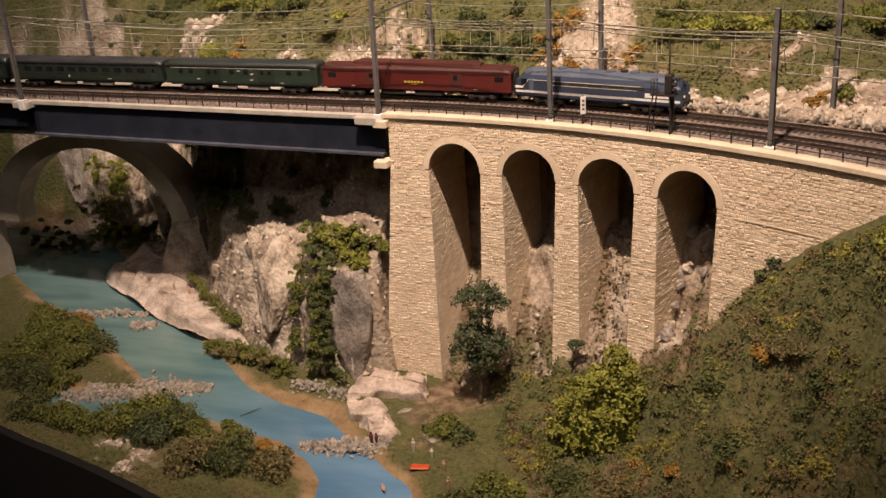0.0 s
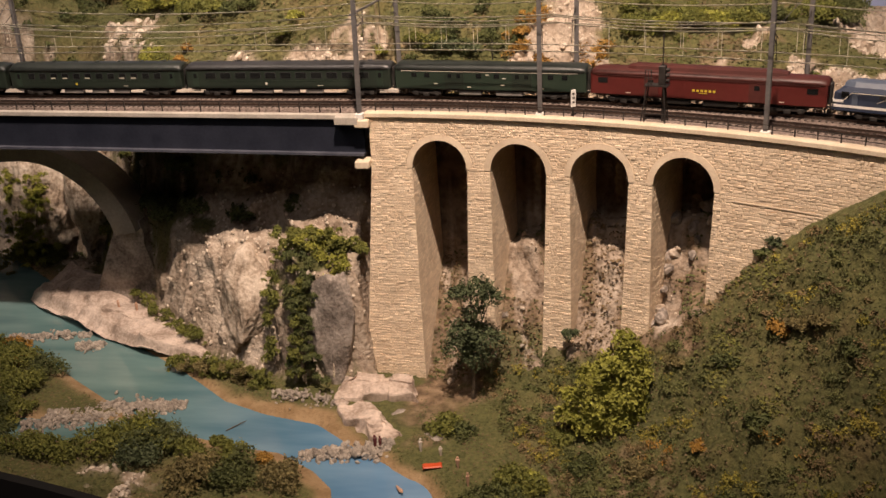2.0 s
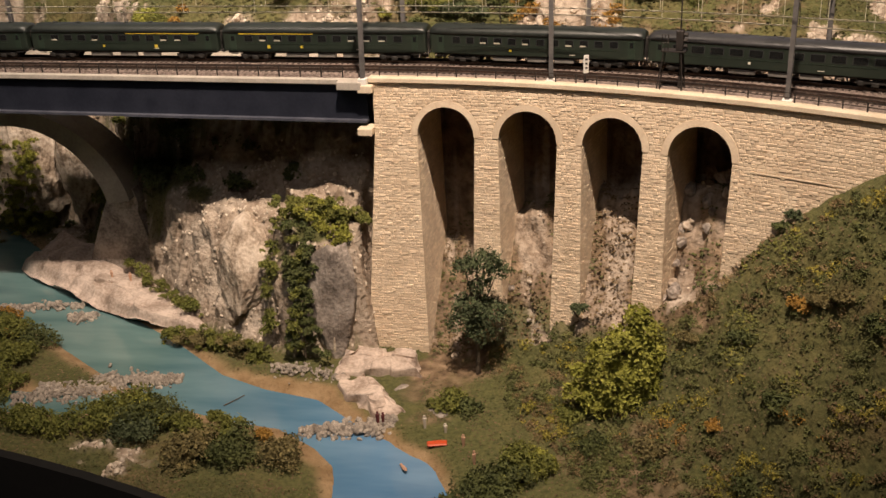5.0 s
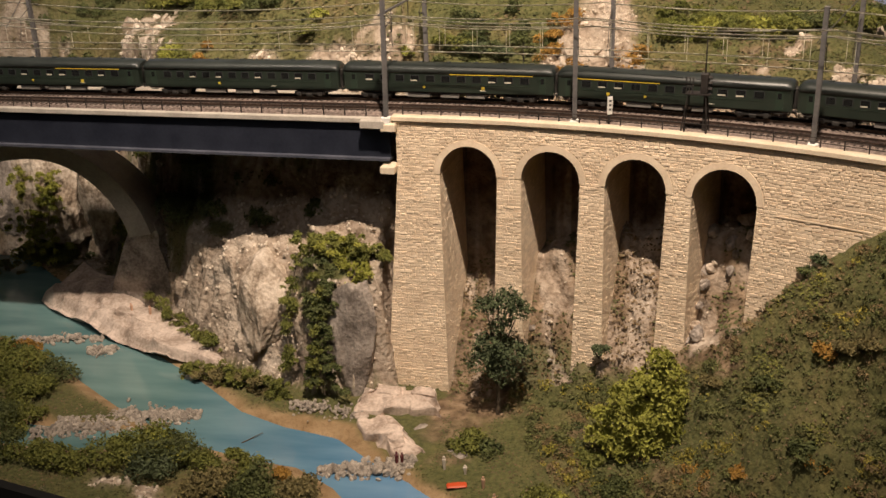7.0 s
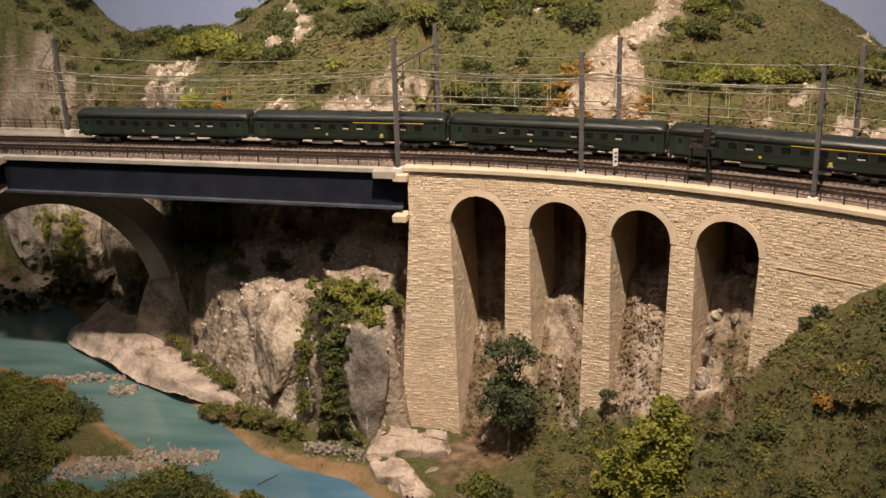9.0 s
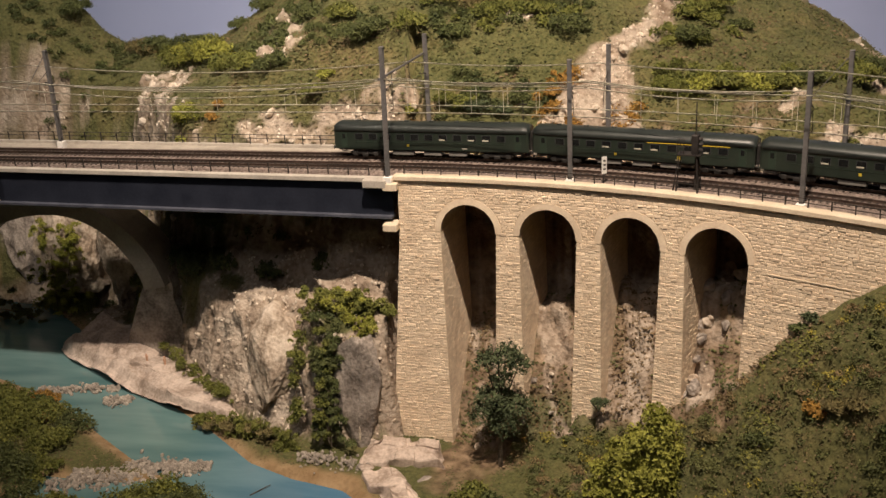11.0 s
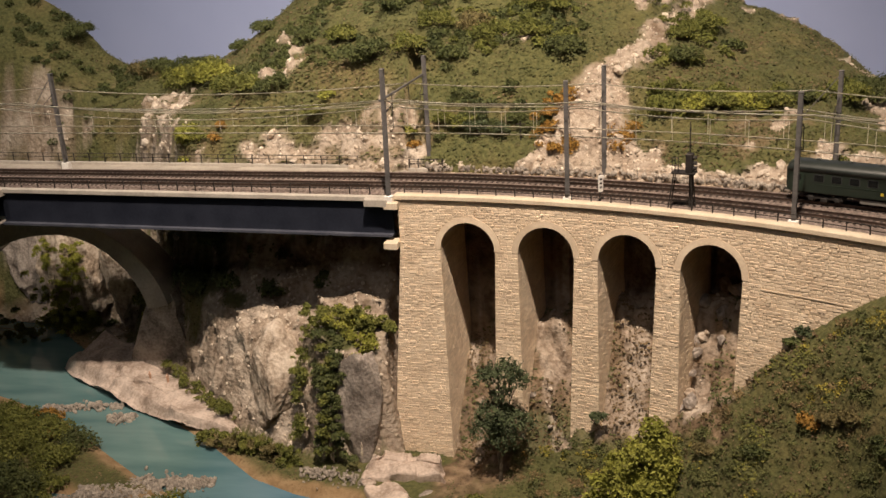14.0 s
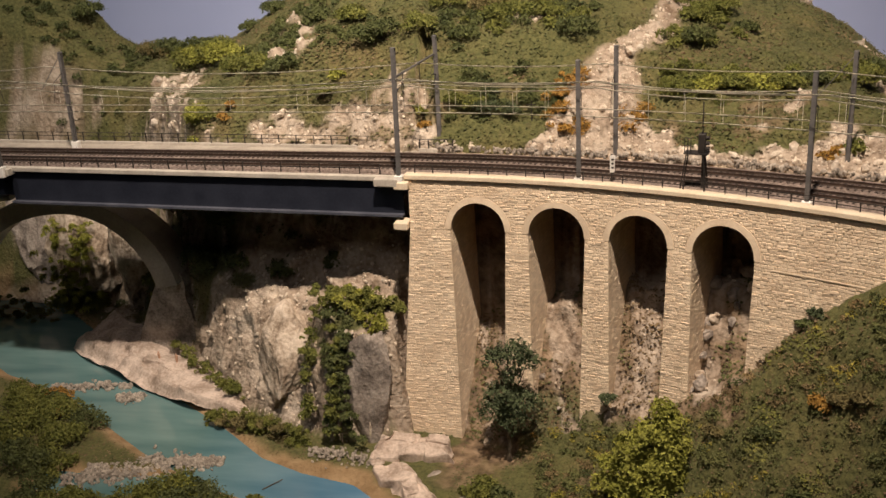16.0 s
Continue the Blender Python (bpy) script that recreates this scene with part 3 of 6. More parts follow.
def track(kind):
    root = tagged(empty("railway_track"), "model railway track with rusty rails and dark sleepers", "track", "the double track")
    g = 0.0165 / 2
    for side in (-g, g):
        z = RAIL_Z
        prof = [(side - 0.0009, z - 0.0032), (side - 0.0009, z - 0.0030), (side - 0.0003, z - 0.0026), (side - 0.0004, z - 0.0007), (side - 0.00045, z), (side + 0.00045, z), (side + 0.0004, z - 0.0007), (side + 0.0003, z - 0.0026), (side + 0.0009, z - 0.0030), (side + 0.0009, z - 0.0032)]
        part("rail", sweep(kind, -2.6, 4.2, prof, 0.03), RAIL, root, "thin rusty steel rail")
    rest = bmesh.new()
    me = mesh_of("sleeper", box(bmesh.new(), (-0.0014, -0.0150, -0.0058), (0.0014, 0.0150, -0.0032)), SLEEPER)
    n = 0
    for k in range(int(6.6 / 0.0075)):
        s = -2.5 + k * 0.0075
        p, th = line(kind, s)
        m = pose(p.x, p.y, RAIL_Z, 0, 0, math.degrees(th) + random.uniform(-1.5, 1.5))
        if -0.62 < s < 0.72:
            ob = new("sleeper", me)
            ob.parent, ob.matrix_basis = root, m
        else:
            box(rest, (-0.0014, -0.0150, -0.0058), (0.0014, 0.0150, -0.0032), 0, m)
    tagged(part("sleepers_beyond", rest, SLEEPER, root), kind="stuff")
    return root


track("near")
track("far")

# ---------------------------------------------------------------- train
GREEN = material("coach_green", (0.016, 0.024, 0.018), (0.022, 0.031, 0.023), 20, 0.38, 0, 0.0)
GREEN_LIGHT = material("van_green", (0.019, 0.033, 0.023), (0.026, 0.042, 0.029), 20, 0.4, 0, 0.0)
ROOF = material("roof_grey", (0.030, 0.031, 0.033), (0.046, 0.047, 0.050), 30, 0.42, 0, 0.05)
ROOF_GREEN = material("roof_green", (0.020, 0.025, 0.023), (0.030, 0.036, 0.033), 30, 0.4, 0, 0.05)
RED = material("van_red", (0.085, 0.014, 0.012), (0.11, 0.020, 0.017), 20, 0.4, 0, 0)
RED_ROOF = material("roof_red_brown", (0.060, 0.016, 0.013), (0.085, 0.023, 0.019), 30, 0.5, 0, 0.05)
BLUE = material("loco_blue", (0.030, 0.042, 0.075), (0.040, 0.054, 0.092), 20, 0.4, 0, 0)
BLUE_ROOF = material("loco_roof", (0.075, 0.095, 0.14), (0.10, 0.125, 0.17), 30, 0.45, 0, 0.05)
GLASS = material("window_glass", (0.01, 0.011, 0.011), (0.016, 0.017, 0.017), 20, 0.08, 0, 0)
# pale tone that paints a glint of light on some panes
LIT = material("window_glint", (0.45, 0.42, 0.34), (0.55, 0.52, 0.43), 20, 0.3, 0, 0)
YELLOW = material("yellow_band", (0.55, 0.42, 0.03), (0.62, 0.48, 0.05), 20, 0.5, 0, 0)
CREAM = material("cream_mark", (0.6, 0.56, 0.46), (0.68, 0.64, 0.54), 20, 0.5, 0, 0)
CHASSIS = material("chassis_black", (0.012, 0.011, 0.010), (0.028, 0.025, 0.022), 80, 0.7, 0, 0.2)
WHEEL = material("wheel_steel", (0.03, 0.026, 0.022), (0.06, 0.052, 0.045), 60, 0.5, 0.7, 0)
GREY_PART = material("grey_underframe", (0.14, 0.135, 0.125), (0.22, 0.21, 0.195), 60, 0.6, 0, 0.1)
GAP = 0.008


def coach_profile(w, z0, z1, crown):
    """Half-round roof on straight sides; y, z from sill to sill."""
    pts = [(-w, z0), (-w, z1)]
    for k in range(1, 10):
        a = math.pi * (1 - k / 10)
        pts.append((w * math.cos(a), z1 + crown * math.sin(a) ** 0.75))
    pts += [(w, z1), (w, z0)]
    return pts


def bogie(parent, x, wheel_r=0.0055, base=0.029):
    root = empty("bogie")
    root.parent, root.location = parent, (x, 0, 0)
    bm = bmesh.new()
    for sy in (-1, 1):
        box(bm, (-base / 2 - 0.006, sy * 0.0125 - 0.0012, 0.0045), (base / 2 + 0.006, sy * 0.0125 + 0.0012, 0.0085), 0.0006)
        for dx in (-base / 2, base / 2):
            box(bm, (dx - 0.003, sy * 0.0137 - 0.0012, 0.003), (dx + 0.003, sy * 0.0137 + 0.0012, 0.008), 0.0005)
        box(bm, (-0.004, sy * 0.0137 - 0.0014, 0.002), (0.004, sy * 0.0137 + 0.0014, 0.0065), 0.0005)
    box(bm, (-0.004, -0.012, 0.006), (0.004, 0.012, 0.010))
    part("bogie_frame", bm, CHASSIS, root)
    for dx in (-base / 2, base / 2):
        bm = bmesh.new()
        for sy in (-1, 1):
            tube(bm, (0, sy * 0.0070, 0), (0, sy * 0.0092, 0), wheel_r, wheel_r, 14)
            tube(bm, (0, sy * 0.0062, 0), (0, sy * 0.0070, 0), wheel_r + 0.0007, wheel_r + 0.0007, 14)
        tube(bm, (0, -0.013, 0), (0, 0.013, 0), 0.001, 0.001, 6)
        ob = part("wheelset", bm, WHEEL, root)
        ob.location = (dx, 0, wheel_r)
    return root


def pane(parent, x0, x1, z0, z1, w, mat=None, name="window", proud=0.0003, sides=(-1, 1)):
    for sy in sides:
        lo, hi = sy * (w - 0.0006), sy * (w + proud)
        part(name, box(bmesh.new(), (x0, min(lo, hi), z0), (x1, max(lo, hi), z1)), mat or GLASS, parent)


def underframe(root, length, w, tanks=((-0.03, 0.03),), mat=None):
    part("underframe", box(bmesh.new(), (-length / 2 + 0.004, -w * 0.8, 0.0095), (length / 2 - 0.004, w * 0.8, 0.0135), 0.0008), CHASSIS, root)
    for a, b in tanks:
        for sy in (-1, 1):
            part("battery_box", box(bmesh.new(), (a, sy * 0.011 - 0.003, 0.0045), (b, sy * 0.011 + 0.003, 0.0098), 0.0006), mat or CHASSIS, root)


def ends(root, length, w, z0, z1, mat):
    for sx in (-1, 1):
        x = sx * length / 2
        bm = bmesh.new()
        xs = sorted((x - sx * 0.001, x + sx * 0.0038))
        box(bm, (xs[0], -0.0065, z0 + 0.001), (xs[1], 0.0065, z1 + 0.001), 0.0008)
        part("gangway", bm, CHASSIS, root, "black rubber gangway")
        for sy in (-1, 1):
            bm = tube(bmesh.new(), (x - sx * 0.002, sy * 0.010, 0.0122), (x + sx * 0.0032, sy * 0.010, 0.0122), 0.0009, 0.0009, 6)
            tube(bm, (x + sx * 0.0032, sy * 0.010, 0.0122), (x + sx * 0.0040, sy * 0.010, 0.0122), 0.0024, 0.0024, 8)
            part("buffer", bm, CHASSIS, root)


def vehicle(name, length, label, category, body_mat, roof_mat, w=0.0165, z1=0.036, crown=0.0105, style="coach", windows=10, extra=()):
    root = tagged(empty(name), label, category, "the train")
    length = length - GAP
    h = length / 2
    z0 = 0.0125
    prof = coach_profile(w, z0, z1, crown)
    bm = bmesh.new()
    body = [p for p in prof if p[1] <= z1 + 0.0001]
    rings = []
    for x, k in ((-h, 0.94), (-h + 0.002, 1.0), (h - 0.002, 1.0), (h, 0.94)):
        rings.append([(x, y * k, z) for y, z in body])
    loft(bm, rings)
    bmesh.ops.recalc_face_normals(bm, faces=bm.faces)
    body_ob = part("body", bm, body_mat, root)
    bm = bmesh.new()
    top = [(-w - 0.0006, z1 - 0.0006)] + [p for p in prof if p[1] > z1 - 0.0001][1:-1] + [(w + 0.0006, z1 - 0.0006)]
    rings = []
    for x, k, dz in ((-h - 0.001, 0.90, -0.0035), (-h + 0.003, 0.985, -0.0008), (-h + 0.010, 1.0, 0), (h - 0.010, 1.0, 0), (h - 0.003, 0.985, -0.0008), (h + 0.001, 0.90, -0.0035)):
        rings.append([(x, y * k, max(z1 - 0.0006, z + dz)) for y, z in top])
    loft(bm, rings)
    bmesh.ops.recalc_face_normals(bm, faces=bm.faces)
    for f in bm.faces:
        f.smooth = len(f.verts) == 4
    roof = part("roof", bm, roof_mat, root)
    for bx in (-h + 0.042, h - 0.042):
        bogie(root, bx)
    ends(root, length, w, z0, z1, body_mat)
    return root, body_ob, roof, h, w, z0, z1, crown


def coach(length, label, windows, band=None, old=False, glow=()):
    root, body, roof, h, w, z0, z1, crown = vehicle("passenger_coach", length, label, "train coach", GREEN, ROOF if old else ROOF_GREEN, z1=0.0375 if old else 0.0365, crown=0.0085 if old else 0.0105)
    underframe(root, 2 * h, w, ((-0.052, -0.022), (-0.008, 0.016), (0.026, 0.05)), GREY_PART)
    a, b = -h + 0.026, h - 0.026
    pitch = (b - a) / windows
    ww = pitch * (0.66 if old else 0.52)
    for k in range(windows):
        c = a + pitch * (k + 0.5)
        pane(body, c - ww / 2 - 0.0007, c + ww / 2 + 0.0007, 0.0252, 0.0337, w, ROOF, "window_frame", 0.0002)
        pane(body, c - ww / 2, c + ww / 2, 0.0258, 0.0331, w, GLASS, "window", 0.0004)
        # painted glint along the foot of the pane
        if k in glow:
            pane(body, c - ww / 2, c + ww / 2 - 0.002, 0.0258, 0.0275, w, LIT, "glint_strip", 0.0005)
    for sx in (-1, 1):
        x = sx * (h - 0.014)
        pane(body, x - 0.0042, x + 0.0042, 0.0135, 0.0345, w, GREEN_LIGHT, "door", 0.0003)
        pane(body, x - 0.0022, x + 0.0022, 0.0262, 0.0325, w, GLASS, "door_window", 0.0005)
        pane(root, x - 0.005, x + 0.005, 0.0088, 0.0098, w - 0.001, CHASSIS, "step", 0.0006)
    if band:
        pane(body, band[0], band[1], 0.0347, 0.0360, w, YELLOW, "first_class_stripe", 0.0005)
        pane(body, sum(band) / 2 - 0.012, sum(band) / 2 - 0.008, 0.0165, 0.0205, w, YELLOW, "class_mark", 0.0005)
    pane(body, -0.030, -0.027, 0.0170, 0.0200, w, YELLOW if not old else CREAM, "class_mark", 0.0005)
    pane(body, 0.045, 0.052, 0.0152, 0.0160, w, CREAM, "data_mark", 0.0005)
    pane(body, -h + 0.03, h - 0.03, 0.0222, 0.0226, w, GREEN_LIGHT, "side_rib", 0.0004)
    for k in range(7):
        x = -h + 0.03 + k * (2 * h - 0.06) / 6
        part("roof_vent", box(bmesh.new(), (x - 0.003, -0.002, z1 + crown - 0.0006), (x + 0.003, 0.002, z1 + crown + 0.0012), 0.0005), roof.data.materials[0], root)
    return root


def luggage_van(length):
    root, body, roof, h, w, z0, z1, crown = vehicle("luggage_van", length, "dark green luggage van with two sliding doors", "train van", GREEN_LIGHT, ROOF_GREEN, z1=0.0365, crown=0.0095)
    underframe(root, 2 * h, w, ((-0.04, -0.01), (0.01, 0.045)), GREY_PART)
    for c in (-0.045, 0.045):
        pane(body, c - 0.013, c + 0.013, 0.0132, 0.0345, w, GREEN, "sliding_door", 0.0006)
        for d in (-0.006, 0.006):
            pane(body, c + d - 0.0025, c + d + 0.0025, 0.0275, 0.0325, w, GLASS, "door_window", 0.0009)
    for c in (-0.10, -0.082, -0.012, 0.012, 0.082, 0.10):
        pane(body, c - 0.0035, c + 0.0035, 0.0275, 0.033, w, GLASS, "window", 0.0005)
    for c, z in ((-0.07, 0.0185), (0.02, 0.0185), (0.022, 0.027), (0.07, 0.0150), (0.0, 0.031), (-0.025, 0.0150)):
        pane(body, c - 0.0025, c + 0.0025, z, z + 0.0012, w, CREAM, "data_mark", 0.0005)
    pane(body, -h + 0.01, h - 0.01, 0.0350, 0.0355, w, CREAM, "gutter", 0.0006)
    return root


def mail_van(length):
    root, body, roof, h, w, z0, z1, crown = vehicle("mail_van", length, "dark red postal van with a raised roof", "train van", RED, RED_ROOF, z1=0.0365, crown=0.008)
    underframe(root, 2 * h, w, ((-0.05, -0.015), (0.0, 0.04)))
    bm = bmesh.new()
    top = [(-0.011, z1 + 0.004), (-0.0095, z1 + 0.0105), (-0.005, z1 + 0.0125), (0.005, z1 + 0.0125), (0.0095, z1 + 0.0105), (0.011, z1 + 0.004)]
    loft(bm, [[(x, y * k, z1 + 0.004 + (z - z1 - 0.004) * k) for y, z in top] for x, k in ((-h + 0.045, 0.75), (-h + 0.055, 1), (h - 0.055, 1), (h - 0.045, 0.75))])
    bmesh.ops.recalc_face_normals(bm, faces=bm.faces)
    part("raised_roof", bm, RED_ROOF, root)
    pane(body, -h + 0.008, h - 0.008, 0.0352, 0.0362, w, RED_ROOF, "gutter", 0.0008)
    for sx in (-1, 1):
        x = sx * (h - 0.016)
        pane(body, x - 0.006, x + 0.006, 0.0262, 0.0325, w, GLASS, "window", 0.0004)
        x = sx * 0.062
        pane(body, x - 0.009, x + 0.009, 0.0132, 0.0345, w, RED_ROOF, "sliding_door", 0.0006)
        pane(body, x - 0.003, x + 0.003, 0.027, 0.0325, w, GLASS, "door_window", 0.0009)
    for k in range(6):
        x = -0.012 + k * 0.0048
        pane(body, x, x + 0.003, 0.0215, 0.0240, w, YELLOW, "lettering_bar", 0.0005)
    pane(body, -0.004, 0.006, 0.0195, 0.0202, w, YELLOW, "lettering_bar", 0.0005)
    for c in (-0.09, 0.09):
        pane(body, c - 0.003, c + 0.003, 0.0150, 0.0158, w, CREAM, "data_mark", 0.0005)
    return root


def locomotive(length):
    root = tagged(empty("diesel_locomotive"), "blue diesel locomotive with white stripes and grey roof", "locomotive", "the train")
    length = length - GAP
    h = length / 2
    w = 0.0165
    side = [(-w, 0.0115), (-w, 0.031), (-w + 0.003, 0.0375), (w - 0.003, 0.0375), (w, 0.031), (w, 0.0115)]

    def end(x):
        """The cab fronts lean back at the top."""
        return [(x - math.copysign(0.0, x), y, z) if z < 0.03 else (x - math.copysign(0.010 if z > 0.035 else 0.0015, x), y * 0.97, z) for y, z in side]

    bm = bmesh.new()
    loft(bm, [[(p[0], p[1] * 0.9, p[2]) for p in end(-h)], [(-h + 0.006 + (0.008 if z > 0.035 else 0), y, z) for y, z in side], [(h - 0.006 - (0.008 if z > 0.035 else 0), y, z) for y, z in side], [(p[0], p[1] * 0.9, p[2]) for p in end(h)]])
    bmesh.ops.recalc_face_normals(bm, faces=bm.faces)
    body = part("body", bm, BLUE, root)
    top = [(-w + 0.0028, 0.0370), (-0.010, 0.0425), (-0.004, 0.0445), (0.004, 0.0445), (0.010, 0.0425), (w - 0.0028, 0.0370)]
    bm = loft(bmesh.new(), [[(x, y * k, 0.0370 + (z - 0.0370) * k) for y, z in top] for x, k in ((-h + 0.010, 0.6), (-h + 0.022, 1), (h - 0.022, 1), (h - 0.010, 0.6))])
    bmesh.ops.recalc_face_normals(bm, faces=bm.faces)
    part("roof", bm, BLUE_ROOF, root, "weathered pale blue roof")
    for x in (-0.05, -0.02, 0.015, 0.045):
        part("roof_fan", tube(bmesh.new(), (x, 0, 0.044), (x, 0, 0.0462), 0.0065, 0.006, 14), BLUE_ROOF, root)
    part("exhaust", box(bmesh.new(), (0.028, -0.003, 0.0435), (0.036, 0.003, 0.0475), 0.0006), CHASSIS, root)
    # white lower stripe, moustache panels and thin outline bands
    pane(body, -h + 0.002, h - 0.002, 0.0150, 0.0178, w, WHITE, "white_stripe", 0.0004)
    pane(body, h - 0.045, h - 0.012, 0.0195, 0.0245, w, WHITE, "white_flash", 0.0005)
    pane(body, -h + 0.001, -h + 0.012, 0.0205, 0.0232, w, WHITE, "white_flash", 0.0005)
    for x0, x1, z in ((-h + 0.020, h - 0.050, 0.0312), (-h + 0.055, h - 0.055, 0.0262)):
        pane(body, x0, x1, z, z + 0.0005, w, CREAM, "band_line", 0.0005)
    for xa in (-h + 0.012, -h + 0.047):
        for sy in (-1, 1):
            bm = tube(bmesh.new(), (xa, sy * (w + 0.0003), 0.0225), (xa + 0.008, sy * (w + 0.0003), 0.0312 if xa < -h + 0.02 else 0.0264), 0.0004, 0.0004, 4)
            part("band_line", bm, CREAM, body)
    for k in range(5):
        x = -0.05 + k * 0.026
        pane(body, x - 0.010, x + 0.010, 0.0270, 0.0308, w, CHASSIS, "louvre", 0.0004)
    for sx in (-1, 1):
        x = sx * (h - 0.0135)
        pane(body, x - 0.004, x + 0.004, 0.0255, 0.0325, w, GLASS, "cab_window", 0.0005)
        x = sx * (h - 0.024)
        pane(body, x - 0.003, x + 0.003, 0.0180, 0.0335, w, BLUE_ROOF, "cab_door", 0.0003)
        bm = box(bmesh.new(), (-0.0006, -0.0125, 0), (0.0006, 0.0125, 0.0065), 0.0004)
        ob = part("windscreen", bm, GLASS, body)
        ob.matrix_basis = pose(sx * (h - 0.0052), 0, 0.0305, 0, -sx * 52, 0)
        for sy in (-1, 1):
            ob = part("headlight", tube(bmesh.new(), (0, 0, 0), (sx * 0.0012, 0, 0), 0.0018, 0.0016, 10), CREAM, root)
            ob.location = (sx * h, sy * 0.009, 0.0215)
            bm = tube(bmesh.new(), (sx * (h - 0.001), sy * 0.010, 0.0122), (sx * (h + 0.0034), sy * 0.010, 0.0122), 0.0011, 0.0011, 6)
            tube(bm, (sx * (h + 0.003), sy * 0.010, 0.0122), (sx * (h + 0.0038), sy * 0.010, 0.0122), 0.0026, 0.0026, 8)
            part("buffer", bm, CHASSIS, root)
        part("buffer_beam", box(bmesh.new(), (min(sx * (h - 0.003), sx * (h + 0.0008)), -0.0145, 0.0095), (max(sx * (h - 0.003), sx * (h + 0.0008)), 0.0145, 0.0145), 0.0006), CHASSIS, root)
    part("fuel_tank", box(bmesh.new(), (-0.028, -0.0125, 0.0035), (0.028, 0.0125, 0.0112), 0.0015), CHASSIS, root)
    part("underframe", box(bmesh.new(), (-h + 0.004, -0.0155, 0.0095), (h - 0.004, 0.0155, 0.0125), 0.0006), CHASSIS, root)
    for bx in (-h + 0.045, h - 0.045):
        bogie(root, bx, 0.0062, 0.030)
    return root


LENGTHS = (0.227, 0.285, 0.262, 0.300, 0.275, 0.282, 0.283, 0.285, 0.280, 0.273)
PLAIN = "dark green passenger coach with a row of windows"
FIRST = "dark green passenger coach with a yellow first class stripe"
TRAIN = [locomotive(LENGTHS[0]), mail_van(LENGTHS[1]), luggage_van(LENGTHS[2]),
         coach(LENGTHS[3], "dark green old coach with large windows and grey roof", 11, old=True),
         coach(LENGTHS[4], PLAIN, 12, glow=(2, 3, 5, 8, 9)), coach(LENGTHS[5], FIRST, 11, band=(-0.115, -0.012), glow=(1, 2, 7, 8, 9)),
         coach(LENGTHS[6], FIRST, 11, band=(0.005, 0.112), glow=(0, 3, 8, 9)), coach(LENGTHS[7], PLAIN, 12, glow=(2, 4, 7, 10)),
         coach(LENGTHS[8], FIRST, 11, band=(0.010, 0.108), glow=(3, 5, 6, 9)), coach(LENGTHS[9], PLAIN, 11, glow=(6, 8, 9))]
# position of the locomotive's nose along the far track, second by second
RUN = [(0, 0.407), (1.5, 0.711), (2, 0.818), (3, 1.025), (5.5, 1.536), (6, 1.643), (7, 1.851), (8, 2.057), (9, 2.264), (12.5, 2.974), (14, 3.262), (14.5, 3.345), (16, 3.61)]


def motions():
    at = 0.0
    for ob, length in zip(TRAIN, LENGTHS):
        mid = at + length / 2
        rows = []
        for k in range(33):
            t = k * 0.5
            s = interp(t, RUN) - mid
            a, b = line("far", s + length * 0.34)[0], line("far", s - length * 0.34)[0]
            c = (a + b) / 2
            rows.append((t, pose(c.x, c.y, RAIL_Z, 0, 0, math.degrees(math.atan2(a.y - b.y, a.x - b.x)))))
        walk(ob, rows)
        at += length


# ---------------------------------------------------------------- rocks
ROCK = material("limestone", (0.20, 0.15, 0.105), (0.66, 0.57, 0.47), 30, 0.92, 0, 1.0, 6, 0.08, 8, 0.004, c=(0.47, 0.385, 0.30))
ROCK_PINK = material("pink_limestone", (0.31, 0.24, 0.19), (0.64, 0.53, 0.45), 34, 0.92, 0, 0.6, 7, 0.06, 7, 0.002)
ROCK_GREY = material("grey_limestone", (0.15, 0.125, 0.105), (0.44, 0.385, 0.335), 34, 0.92, 0, 0.9, 7, 0.10, 7, 0.003)
PEBBLE = material("river_pebbles", (0.22, 0.19, 0.16), (0.42, 0.37, 0.31), 90, 0.9, 0, 0.3, 4, 0.22)


def rock_mesh(size, seed, cuts=9, rough=0.10, sub=4):
    """A broken block: a ball cut by planes and roughened."""
    rng = random.Random(seed)
    bm = bmesh.new()
    bmesh.ops.create_icosphere(bm, subdivisions=sub, radius=1.0)
    planes = []
    for _ in range(cuts):
        n = Vector((rng.gauss(0, 1), rng.gauss(0, 1), rng.gauss(0, 0.8))).normalized()
        planes.append((n, rng.uniform(0.55, 0.82)))
    o = Vector((rng.uniform(-50, 50), rng.uniform(-50, 50), 0))
    for v in bm.verts:
        p = v.co.copy()
        for n, d in planes:
            e = p.dot(n) - d
            if e > 0:
                p -= n * e * 0.92
        f = noise.fractal(p * 1.7 + o, 1.0, 2.0, 5) * rough + noise.ridged_multi_fractal(p * 2.6 + o, 0.9, 2.0, 4, 1.0, 2.0) * rough * 0.35
        p *= 1 + f - 0.1 * rough
        v.co = Vector((p.x * size[0], p.y * size[1], p.z * size[2]))
    for f in bm.faces:
        f.smooth = False
    return bm


def rock(name, at, size, turn=(0, 0, 0), seed=1, mat=None, label="", cuts=9, rough=0.10, sub=4):
    ob = part(name, rock_mesh(size, seed, cuts, rough, sub), mat or ROCK)
    ob.matrix_basis = pose(*at, *turn)
    return tagged(ob, label or "broken pale limestone block in the gorge", "rock")


